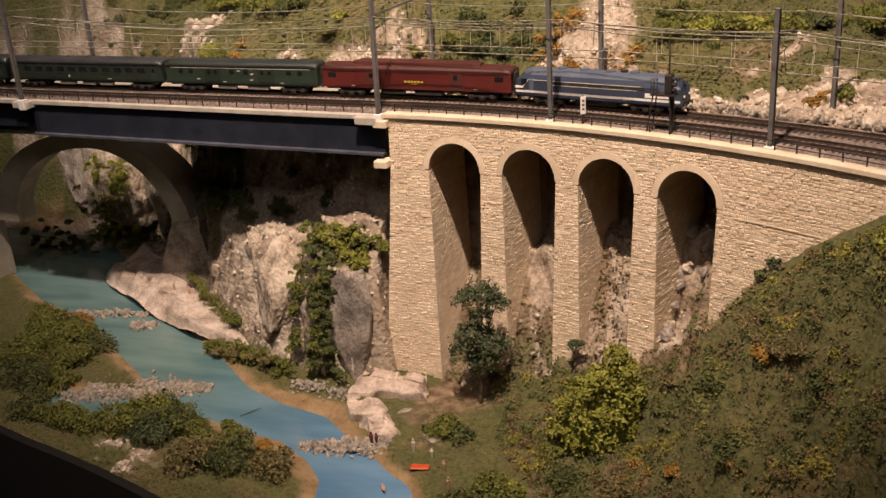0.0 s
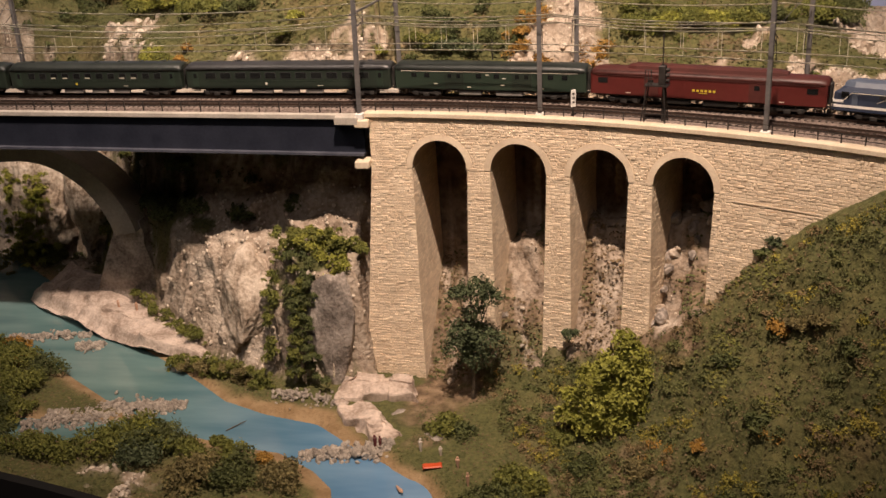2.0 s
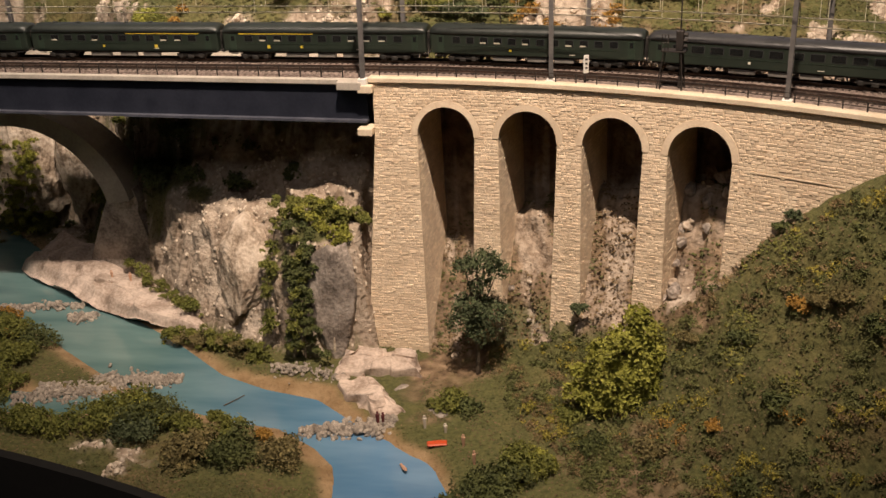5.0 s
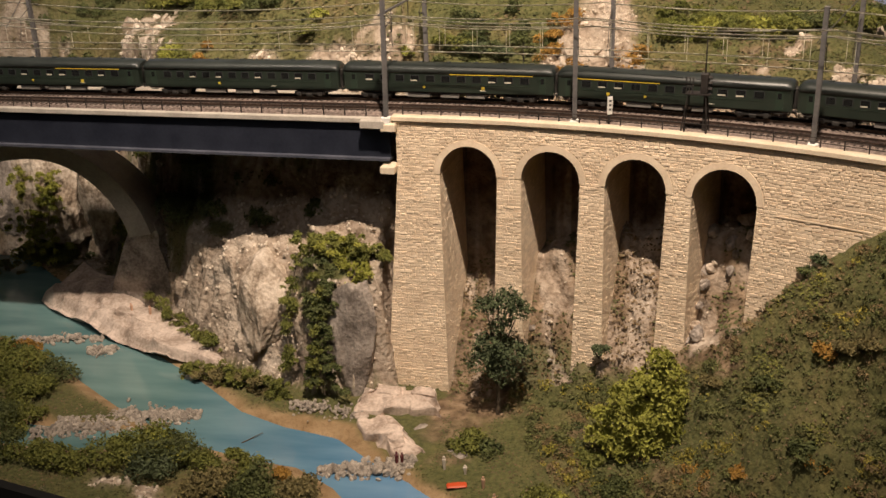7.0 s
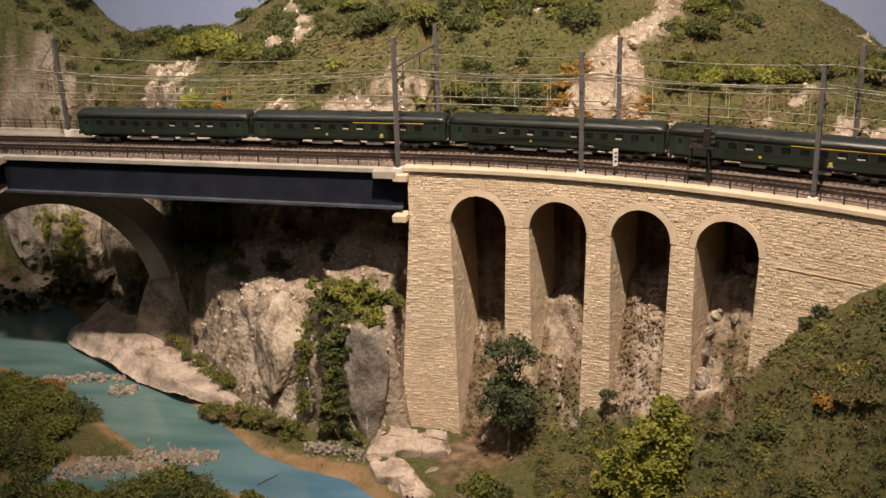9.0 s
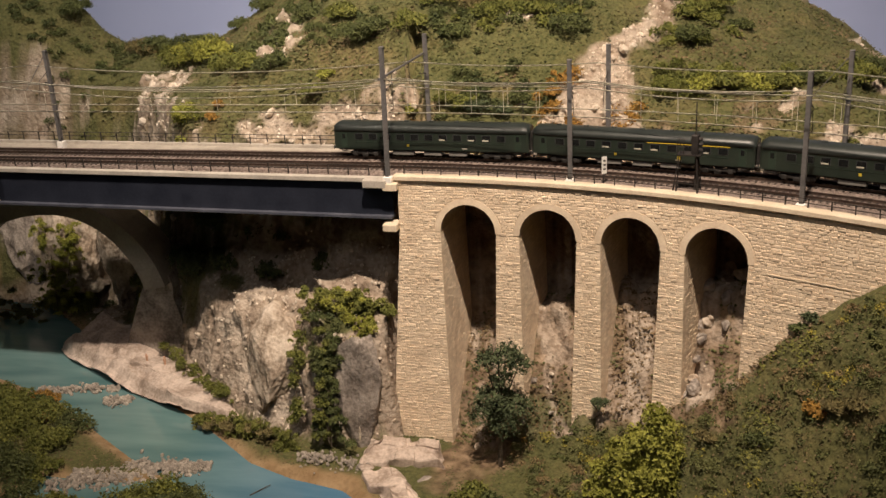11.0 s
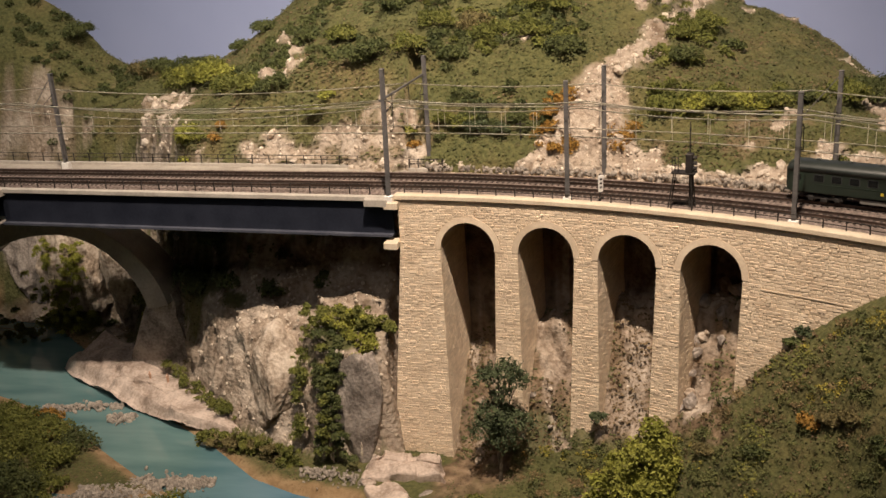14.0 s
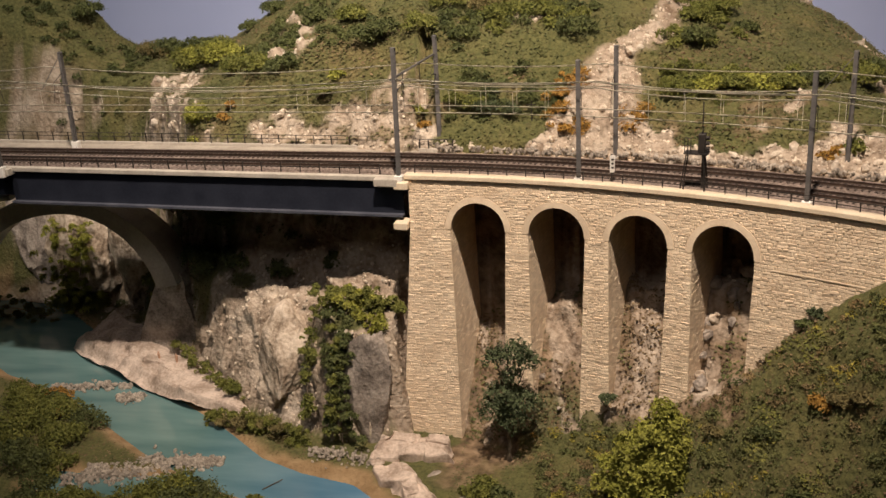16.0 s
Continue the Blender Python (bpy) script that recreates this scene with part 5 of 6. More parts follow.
# ---------------------------------------------------------------- foliage
def leaf_cloud(lobes, count, size, seed, flat=0.75):
    """Many small leaves over the shells of a few uneven lobes (x, y, z, radius)."""
    rng = np.random.default_rng(seed)
    lob = np.array(lobes)
    w = lob[:, 3] ** 2
    pick = rng.choice(len(lob), count, p=w / w.sum())
    d = rng.normal(size=(count, 3))
    d /= np.linalg.norm(d, axis=1)[:, None]
    d[:, 2] = np.where(d[:, 2] < -0.3, -d[:, 2], d[:, 2])
    lump = 0.78 + 0.22 * np.sin(d[:, 0] * 7 + pick) * np.sin(d[:, 1] * 6 + 2 * pick) + 0.10 * rng.normal(size=count)
    r = lob[pick, 3] * lump * (0.55 + 0.45 * rng.random(count) ** 0.35)
    c = lob[pick, :3] + d * np.array([1, 1, flat]) * r[:, None]
    n = d + 0.8 * rng.normal(size=(count, 3))
    n /= np.linalg.norm(n, axis=1)[:, None]
    t = np.cross(n, rng.normal(size=(count, 3)))
    t /= np.linalg.norm(t, axis=1)[:, None]
    b = np.cross(n, t)
    s = size * (0.6 + 0.8 * rng.random(count))[:, None]
    fold = n * s * 0.25
    v = np.stack([c - t * s, c - b * s * 0.55 + fold, c + t * s, c + b * s * 0.55 + fold], 1).reshape(-1, 3)
    me = bpy.data.meshes.new("leaves")
    me.from_pydata(v.tolist(), [], [(4 * k, 4 * k + 1, 4 * k + 2, 4 * k + 3) for k in range(count)])
    return me


def bush(x, y, r, mat, label, seed, z=None, tall=0.8, leaf_size=0.0020, dense=1.4):
    r *= 1.28
    rng = random.Random(seed)
    z = height(x, y)[0] if z is None else z
    lobes = [(0, 0, r * tall * 0.45, r * 0.72)]
    for _ in range(5):
        a = rng.uniform(0, 6.28)
        q = r * rng.uniform(0.45, 0.75)
        lobes.append((q * math.cos(a), q * math.sin(a), r * tall * rng.uniform(0.15, 0.65), r * rng.uniform(0.4, 0.65)))
    root = tagged(empty("bush", pose(x, y, z - 0.001)), label, "bush")
    me = leaf_cloud(lobes, int(dense * 520 * (r / 0.02) ** 1.8) + 80, leaf_size, seed)
    me.materials.append(mat)
    ob = new("foliage", me)
    ob.parent = root
    bm = bmesh.new()
    for k in range(5):
        a = rng.uniform(0, 6.28)
        tube(bm, (0, 0, -0.004), (r * 0.5 * math.cos(a), r * 0.5 * math.sin(a), r * tall * 0.6), 0.0009, 0.0004, 5)
    part("stem", bm, TRUNK, root)
    return root


def tree(x, y, z, lobes, mat, label, seed, leaves, leaf_size=0.0026, grow=1.3):
    lobes = [(a * grow, b * grow, c, r * grow) for a, b, c, r in lobes]
    root = tagged(empty("tree", pose(x, y, z)), label, "tree")
    me = leaf_cloud(lobes, leaves, leaf_size, seed, 0.85)
    me.materials.append(mat)
    ob = new("crown", me)
    ob.parent = root
    top = max(l[2] for l in lobes)
    bm = tube(bmesh.new(), (0, 0, -0.01), (0.001, 0.001, top * 0.55), 0.0032, 0.0020, 7)
    tube(bm, (0.001, 0.001, top * 0.55), (0.002, 0.0, top), 0.0020, 0.0008, 6)
    for l in lobes:
        tube(bm, (0.001, 0.001, min(l[2], top) * 0.5), l[:3], 0.0014, 0.0005, 5)
    part("trunk", bm, TRUNK, root)
    return root


tree(0.152, -0.055, 0.125, [(0.008, 0, 0.140, 0.022), (0.020, 0, 0.132, 0.016), (-0.010, 0, 0.136, 0.015), (0.004, 0, 0.112, 0.014), (-0.004, 0, 0.082, 0.024), (0.014, 0, 0.072, 0.024), (-0.014, 0, 0.062, 0.018), (0.004, 0, 0.048, 0.022)], LEAF_BLUE, "bluish green tree with two stacked crowns beside a pier", 11, 5200, 0.0022)
tree(0.325, -0.148, 0.122, [(0.016, 0, 0.128, 0.017), (0.022, 0.002, 0.110, 0.021), (0.004, -0.004, 0.098, 0.024), (0.026, 0, 0.084, 0.025), (-0.014, -0.004, 0.078, 0.025), (-0.036, 0, 0.052, 0.018), (0.016, -0.008, 0.060, 0.030), (-0.012, -0.008, 0.050, 0.030), (0.030, -0.004, 0.040, 0.024), (-0.044, -0.006, 0.030, 0.018), (0.008, -0.012, 0.030, 0.030), (-0.020, -0.012, 0.020, 0.024)], LEAF_BRIGHT, "bright yellow-green leafy tree in front of the arches", 12, 11500, 0.0024, 1.08)
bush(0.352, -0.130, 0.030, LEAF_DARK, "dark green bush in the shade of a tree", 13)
bush(0.276, -0.055, 0.011, LEAF_BLUE, "small bluish bush clinging to a pier's foot", 14, 0.205)

MID = "rounded green bush on the river bank"
for k, (x, y, r, m) in enumerate(((-0.268, -0.195, 0.036, LEAF), (-0.215, -0.205, 0.034, LEAF_DARK), (-0.304, -0.212, 0.030, LEAF), (-0.240, -0.235, 0.030, LEAF_BLUE), (-0.24, -0.20, 0.030, LEAF_BRIGHT), (-0.175, -0.215, 0.022, LEAF), (-0.150, -0.262, 0.030, LEAF_DRY), (-0.100, -0.258, 0.028, LEAF_DARK), (-0.056, -0.262, 0.026, LEAF_DRY), (-0.125, -0.225, 0.022, LEAF), (-0.149, -0.178, 0.014, LEAF), (-0.08, -0.215, 0.012, LEAF_RUST), (-0.345, -0.225, 0.026, LEAF))):
    bush(x, y, r, m, MID if m is not LEAF_DRY else "dry brownish bush on the river bank", 100 + k)
for k, (x, y, r, m) in enumerate(((-0.526, 0.003, 0.028, LEAF), (-0.480, -0.076, 0.032, LEAF), (-0.470, -0.020, 0.022, LEAF_DARK), (-0.50, -0.140, 0.036, LEAF_DARK), (-0.455, -0.125, 0.024, LEAF), (-0.560, -0.06, 0.04, LEAF), (-0.555, 0.04, 0.018, LEAF_DARK), (-0.60, 0.02, 0.035, LEAF), (-0.44, -0.205, 0.026, LEAF_DARK), (-0.39, -0.215, 0.026, LEAF))):
    bush(x, y, r, m, "green bush on the far side of the gravel bar", 130 + k)
bush(-0.572, 0.060, 0.016, LEAF_RUST, "rust-orange bush on the sandy bank", 145)
for k, (x, y, r, m) in enumerate(((0.218, -0.260, 0.030, LEAF), (0.195, -0.285, 0.030, LEAF_DARK), (0.235, -0.245, 0.018, LEAF_BRIGHT), (0.17, -0.31, 0.03, LEAF_DARK), (0.125, -0.128, 0.022, LEAF), (0.145, -0.135, 0.016, LEAF_DARK))):
    bush(x, y, r, m, "low green bush on the grassy bank", 165 + k, None, 0.6)

# ivy over the gorge wall: curtains of small clumps along a line
def ivy(points, clumps, mat, label, seed, leaves, name="ivy", leaf_size=0.0019):
    rng = random.Random(seed)
    o = Vector(points[0][:3])
    lobes = []
    for _ in range(clumps):
        t = rng.random() * (len(points) - 1)
        a, b = points[int(t)], points[int(t) + 1]
        f = t - int(t)
        w = a[3] + (b[3] - a[3]) * f
        p = Vector(a[:3]).lerp(Vector(b[:3]), f) + Vector((rng.gauss(0, 0.5) * w, rng.gauss(0, 0.18) * w, rng.gauss(0, 0.35) * w))
        lobes.append((p.x - o.x, p.y - o.y, p.z - o.z, rng.uniform(0.004, 0.0105)))
    root = tagged(empty(name, Matrix.Translation(o)), label, name)
    me = leaf_cloud(lobes, leaves, leaf_size, seed, 0.9)
    me.materials.append(mat)
    new("foliage", me).parent = root
    bm = bmesh.new()
    for a, b in zip(points, points[1:]):
        tube(bm, Vector(a[:3]) - o, Vector(b[:3]) - o, 0.0009, 0.0007, 5)
    part("stem", bm, TRUNK, root)
    return root


HANG = "green ivy hanging down the gorge wall"
ivy([(-0.110, 0.045, 0.300, 0.030), (-0.070, 0.030, 0.300, 0.040), (-0.035, 0.035, 0.298, 0.036), (-0.012, 0.035, 0.285, 0.022)], 70, LEAF, "dense green ivy along the crest of the gorge wall", 181, 9000)
ivy([(-0.085, 0.025, 0.310, 0.030), (-0.045, 0.012, 0.275, 0.034), (-0.030, 0.004, 0.262, 0.020)], 34, LEAF_BRIGHT, "yellow-green ivy along the crest of the gorge wall", 182, 3600)
ivy([(-0.075, 0.010, 0.285, 0.026), (-0.082, -0.014, 0.245, 0.018), (-0.080, -0.026, 0.205, 0.018), (-0.078, -0.034, 0.165, 0.022), (-0.078, -0.040, 0.120, 0.024)], 70, LEAF_DARK, HANG, 183, 8000)
ivy([(-0.082, -0.006, 0.262, 0.018), (-0.084, -0.032, 0.190, 0.014), (-0.080, -0.042, 0.125, 0.020)], 30, LEAF, HANG, 184, 2800)
ivy([(-0.120, 0.034, 0.290, 0.016), (-0.132, 0.010, 0.235, 0.010), (-0.133, -0.006, 0.185, 0.008), (-0.130, -0.020, 0.140, 0.010)], 36, LEAF, "thin strand of green ivy on the rock", 185, 3000)
ivy([(-0.420, 0.185, 0.146, 0.012), (-0.370, 0.140, 0.142, 0.014), (-0.310, 0.092, 0.138, 0.016), (-0.262, 0.052, 0.134, 0.018)], 50, LEAF, "low green scrub in the cleft above the rock slab", 186, 4200, "scrub", 0.0017)
ivy([(-0.300, 0.016, 0.116, 0.014), (-0.250, 0.004, 0.120, 0.022), (-0.205, -0.008, 0.122, 0.026), (-0.165, -0.026, 0.118, 0.022), (-0.125, -0.046, 0.114, 0.018)], 80, LEAF, "green scrub along the foot of the cliff", 187, 8000, "scrub", 0.0018)
ivy([(-0.280, 0.006, 0.118, 0.014), (-0.215, -0.010, 0.124, 0.022), (-0.150, -0.036, 0.116, 0.016)], 30, LEAF_DRY, "dry olive scrub along the foot of the cliff", 188, 2400, "scrub", 0.0018)
# all in the dark leaf tone, which deepens the bridge's shade by colour
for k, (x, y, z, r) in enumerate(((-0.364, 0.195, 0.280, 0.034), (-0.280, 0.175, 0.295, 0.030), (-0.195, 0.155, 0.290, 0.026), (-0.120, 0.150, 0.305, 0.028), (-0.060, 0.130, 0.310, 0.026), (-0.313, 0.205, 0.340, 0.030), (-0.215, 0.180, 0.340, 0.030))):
    bush(x, y, r, LEAF_DARK, "bush under the bridge, dark green leaves carrying part of its shade", 200 + k, z, 0.9, 0.0028)
ivy([(-0.735, 0.395, 0.275, 0.026), (-0.728, 0.390, 0.235, 0.034), (-0.722, 0.375, 0.185, 0.044), (-0.715, 0.360, 0.135, 0.050)], 90, LEAF_BRIGHT, "sunlit green creeper on the rock behind the concrete arch", 215, 8000)
ivy([(-0.675, 0.385, 0.280, 0.018), (-0.680, 0.380, 0.240, 0.026), (-0.690, 0.372, 0.190, 0.030)], 36, LEAF_BRIGHT, "yellow-green creeper on the rock behind the concrete arch", 216, 3000)
ivy([(-0.90, 0.36, 0.13, 0.05), (-0.82, 0.36, 0.125, 0.05), (-0.76, 0.35, 0.115, 0.04)], 50, LEAF_DARK, "dark green scrub along the upper river bank", 217, 6000, "scrub")

# railway bank and mountain
BANK = "green bush on the railway bank"
for k, (x, y, r, m) in enumerate(((-0.475, 0.300, 0.026, LEAF_BRIGHT), (-0.500, 0.305, 0.024, LEAF), (-0.45, 0.300, 0.016, LEAF), (-0.357, 0.245, 0.018, LEAF_BRIGHT), (-0.340, 0.240, 0.014, LEAF), (-0.311, 0.235, 0.011, LEAF_RUST), (-0.300, 0.245, 0.009, LEAF_RUST), (0.107, 0.187, 0.018, LEAF_BLUE), (0.084, 0.194, 0.018, LEAF), (0.134, 0.181, 0.016, LEAF_BLUE), (0.06, 0.20, 0.016, LEAF), (0.207, 0.190, 0.012, LEAF_RUST), (0.203, 0.175, 0.010, LEAF_RUST), (0.212, 0.155, 0.010, LEAF_RUST), (0.013, 0.180, 0.009, LEAF_RUST), (-0.145, 0.232, 0.016, LEAF), (-0.125, 0.24, 0.012, LEAF_BRIGHT), (0.001, 0.195, 0.013, LEAF_BRIGHT), (0.563, 0.068, 0.014, LEAF), (0.550, 0.066, 0.010, LEAF_RUST), (0.536, 0.060, 0.009, LEAF_RUST), (0.312, 0.149, 0.009, LEAF_RUST))):
    bush(x, y, r, m, BANK if m is not LEAF_RUST else "rust-orange bush on the railway bank", 230 + k)
HEDGE = "dense green hedge along the hillside"
for k, (x, y, r, m) in enumerate(((0.405, 0.184, 0.022, LEAF_BRIGHT), (0.435, 0.188, 0.022, LEAF), (0.465, 0.194, 0.024, LEAF_BRIGHT), (0.50, 0.207, 0.024, LEAF), (0.375, 0.185, 0.018, LEAF), (0.355, 0.189, 0.016, LEAF), (0.53, 0.215, 0.022, LEAF_DARK), (0.637, 0.30, 0.035, LEAF_DARK), (0.60, 0.25, 0.028, LEAF))):
    bush(x, y, r, m, HEDGE, 260 + k, None, 0.7)
HILL = "olive green bush high on the mountainside"
for k, (x, y, r, m) in enumerate(((-0.437, 0.490, 0.036, LEAF_BRIGHT), (-0.492, 0.510, 0.034, LEAF), (-0.40, 0.47, 0.034, LEAF), (-0.329, 0.353, 0.028, LEAF), (-0.634, 0.456, 0.026, LEAF), (-0.675, 0.446, 0.028, LEAF), (-0.263, 0.281, 0.024, LEAF), (-0.22, 0.268, 0.022, LEAF_DARK), (-0.36, 0.40, 0.03, LEAF_BRIGHT), (-0.320, 0.527, 0.022, LEAF_DARK), (-0.366, 0.528, 0.020, LEAF_DARK), (-0.745, 0.413, 0.034, LEAF), (-0.712, 0.580, 0.028, LEAF_DARK), (-0.683, 0.407, 0.024, LEAF), (-0.545, 0.565, 0.03, LEAF_DARK), (-0.58, 0.56, 0.028, LEAF_DRY), (-0.50, 0.57, 0.03, LEAF_DARK), (-0.46, 0.57, 0.028, LEAF_DARK))):
    bush(x, y, r, m, HILL, 280 + k, None, 0.6)
for k, (x, y, r, m) in enumerate(((-0.048, 0.256, 0.026, LEAF_DARK), (-0.082, 0.260, 0.024, LEAF_DARK), (-0.004, 0.255, 0.024, LEAF), (0.131, 0.305, 0.030, LEAF), (0.086, 0.329, 0.030, LEAF_DRY), (0.172, 0.305, 0.028, LEAF), (0.217, 0.264, 0.026, LEAF_DARK), (0.062, 0.275, 0.020, LEAF_DARK), (0.395, 0.36, 0.026, LEAF), (0.426, 0.41, 0.026, LEAF), (0.468, 0.385, 0.018, LEAF_DARK), (0.382, 0.289, 0.024, LEAF_DARK), (0.03, 0.34, 0.028, LEAF), (-0.03, 0.36, 0.026, LEAF_DARK), (0.20, 0.36, 0.03, LEAF), (-0.12, 0.34, 0.024, LEAF), (-0.20, 0.38, 0.026, LEAF_DARK), (0.13, 0.42, 0.034, LEAF))):
    bush(x, y, r, m, HILL, 310 + k, None, 0.5)
for k, (x, y, r, m) in enumerate(((0.508, -0.120, 0.012, LEAF_BLUE), (0.496, -0.115, 0.010, LEAF_DARK), (0.60, -0.22, 0.018, LEAF_BRIGHT), (0.64, -0.25, 0.02, LEAF_BRIGHT), (0.50, -0.22, 0.012, LEAF_RUST), (0.515, -0.235, 0.012, LEAF_DRY), (0.53, -0.26, 0.012, LEAF_DRY), (0.47, -0.30, 0.014, LEAF_DARK), (0.45, -0.20, 0.014, LEAF_DARK), (0.55, -0.31, 0.014, LEAF_DARK), (0.42, -0.26, 0.010, LEAF_RUST), (0.40, -0.14, 0.012, LEAF_DRY), (0.44, -0.35, 0.02, LEAF_DARK), (0.36, -0.25, 0.016, LEAF_DRY), (0.30, -0.22, 0.018, LEAF_DARK), (0.27, -0.17, 0.014, LEAF))):
    bush(x, y, r, m, "small bush growing on the turf slope", 340 + k, None, 0.6)


def thicket(spots, n, mat, label, seed, leaves):
    """A mass of low bushes over the mountainside, clumped round a few spots (x, y, reach)."""
    rng = random.Random(seed)
    lobes = []
    o = Vector((spots[0][0], spots[0][1], height(*spots[0][:2])[0]))
    while len(lobes) < n:
        x0, y0, w = rng.choice(spots)
        x, y = x0 + rng.gauss(0, 0.5) * w, y0 + rng.gauss(0, 0.35) * w
        r = rng.uniform(0.006, 0.015)
        lobes.append((x - o.x, y - o.y, height(x, y)[0] + r * 0.3 - o.z, r))
    root = tagged(empty("thicket", Matrix.Translation(o)), label, "thicket")
    me = leaf_cloud(lobes, leaves, 0.0021, seed, 0.75)
    me.materials.append(mat)
    new("foliage", me).parent = root
    return root


THICK = "dense olive thicket on the mountainside"
thicket([(0.05, 0.30, 0.06), (0.12, 0.34, 0.07), (0.20, 0.33, 0.05), (0.02, 0.38, 0.06), (0.16, 0.42, 0.07)], 130, LEAF_DARK, "dense dark green thicket on the mountainside", 601, 13000)
thicket([(0.10, 0.30, 0.06), (0.17, 0.36, 0.07), (0.06, 0.40, 0.07), (0.20, 0.29, 0.04)], 80, LEAF, THICK, 602, 8000)
thicket([(0.13, 0.19, 0.04), (0.09, 0.20, 0.04), (0.17, 0.19, 0.025)], 50, LEAF_DARK, "dark green thicket behind the railway bank", 603, 5000)
thicket([(0.40, 0.19, 0.04), (0.45, 0.20, 0.05), (0.51, 0.215, 0.05), (0.36, 0.195, 0.03)], 70, LEAF, HEDGE, 604, 7500)
thicket([(0.41, 0.37, 0.05), (0.43, 0.42, 0.05), (0.38, 0.29, 0.03)], 60, LEAF, THICK, 605, 5500)
thicket([(-0.22, 0.33, 0.06), (-0.12, 0.31, 0.06), (-0.28, 0.40, 0.06), (-0.06, 0.40, 0.07), (-0.18, 0.45, 0.08)], 110, LEAF_DARK, THICK, 606, 10000)
thicket([(-0.72, 0.50, 0.07), (-0.66, 0.46, 0.06), (-0.80, 0.55, 0.08), (-0.62, 0.52, 0.05), (-0.76, 0.46, 0.05)], 110, LEAF_DARK, "dark scrub over the rocky hill", 607, 10000)
thicket([(-0.57, 0.060, 0.025), (-0.53, 0.01, 0.02), (-0.49, -0.05, 0.02)], 14, LEAF_RUST, "rust-orange shrubs on the sandy river bank", 610, 1300)
thicket([(-0.47, 0.30, 0.028), (-0.50, 0.302, 0.02), (-0.36, 0.245, 0.018)], 40, LEAF_BRIGHT, "bright green shrubs on the railway bank", 608, 4000)
thicket([(0.205, 0.178, 0.02), (0.215, 0.20, 0.018), (0.30, 0.15, 0.02), (0.235, 0.15, 0.012)], 26, LEAF_RUST, "rust-orange shrubs beside the scree", 609, 2200)


def turf(name, label, mat, test, count, size, seed):
    """Crumbs of turf strewn over the ground, each lying on the surface."""
    rng = np.random.default_rng(seed)
    idx = [k for k in range(len(GV)) if -0.85 < GV[k][0] < 0.85 and not (-0.05 < GV[k][0] < 0.085 and -0.175 < GV[k][1] < 0.0) and test(*GV[k], GROCK[k], GSAND[k])]
    if not idx:
        return
    pick = rng.choice(len(idx), count)
    c = np.array([GV[idx[k]] for k in pick]) + rng.normal(size=(count, 3)) * np.array([0.0022, 0.0022, 0.0004])
    s = size * (0.5 + 1.0 * rng.random(count))[:, None]
    t = rng.normal(size=(count, 3)) * np.array([1, 1, 0.45])
    t /= np.linalg.norm(t, axis=1)[:, None]
    u = np.cross(t, rng.normal(size=(count, 3)) * 0.5 + np.array([0, -0.4, 1]))
    u /= np.linalg.norm(u, axis=1)[:, None]
    up = np.zeros((count, 3))
    up[:, 2] = s[:, 0] * (0.06 + 0.30 * rng.random(count))
    v = np.stack([c - t * s, c - u * s * 0.7, c + t * s, c + u * s * 0.7, c + up], 1).reshape(-1, 3)
    f = []
    for k in range(count):
        o = 5 * k
        f += [(o, o + 1, o + 4), (o + 1, o + 2, o + 4), (o + 2, o + 3, o + 4), (o + 3, o, o + 4)]
    me = bpy.data.meshes.new(name)
    me.from_pydata(v.tolist(), [], f)
    me.materials.append(mat)
    tagged(new(name, me), label, "turf", kind="stuff")


def near(x, y):
    return y < float(np.interp(x, WX, WV)) - 0.02 or x < 0


def behind(x, y):
    return y > float(np.interp(x, FX, FV)) + 0.05


def heath(label, mat, n, leaves, seed, test):
    """Low cushions of moss and heath over the foreground slope."""
    rng = random.Random(seed)
    lobes = []
    while len(lobes) < n:
        x, y = rng.uniform(0.10, 0.80), rng.uniform(-0.52, -0.03)
        if y > float(np.interp(x, WX, WV)) - 0.025 or y < front_edge(x) + 0.01 or not test(x, y, rng):
            continue
        z = height(x, y)[0]
        if z < 0.118:
            continue
        r = rng.choice((0.004, 0.006, 0.006, 0.008, 0.011)) * rng.uniform(0.8, 1.2)
        lobes.append((x, y, z + r * 0.1, r))
    me = leaf_cloud(lobes, leaves, 0.0015, seed, 0.6)
    me.materials.append(mat)
    tagged(new("heath", me), label, "heath", kind="stuff")


BAND = lambda x, y, k: noise.noise(Vector(((x - y) * 6, (x + y) * 17, k)))
heath("dull green moss cushions on the foreground slope", leaf("moss_green", (0.085, 0.098, 0.028), (0.16, 0.162, 0.050)), 1150, 60000, 501, lambda x, y, g: BAND(x, y, 1) > g.uniform(-0.4, 0.25))
heath("brown dry heath on the foreground slope", leaf("heath_brown", (0.13, 0.092, 0.040), (0.235, 0.17, 0.075)), 460, 20000, 502, lambda x, y, g: BAND(x, y, 4) > 0.0 and x - 0.45 * (-0.05 - y) < 0.50)
heath("yellow-green moss on the foreground slope", leaf("moss_yellow", (0.20, 0.185, 0.024), (0.32, 0.27, 0.045)), 260, 10000, 503, lambda x, y, g: BAND(x, y, 8) > 0.22)
heath("dark green heath on the foreground slope", LEAF_DARK, 170, 8000, 504, lambda x, y, g: BAND(x, y, 12) > 0.15)
heath("ochre heath flowers on the foreground slope", LEAF_RUST, 45, 1500, 505, lambda x, y, g: BAND(x, y, 16) > 0.40)
TURF_GREEN = leaf("turf_green", (0.058, 0.068, 0.018), (0.112, 0.116, 0.033), 0.13)
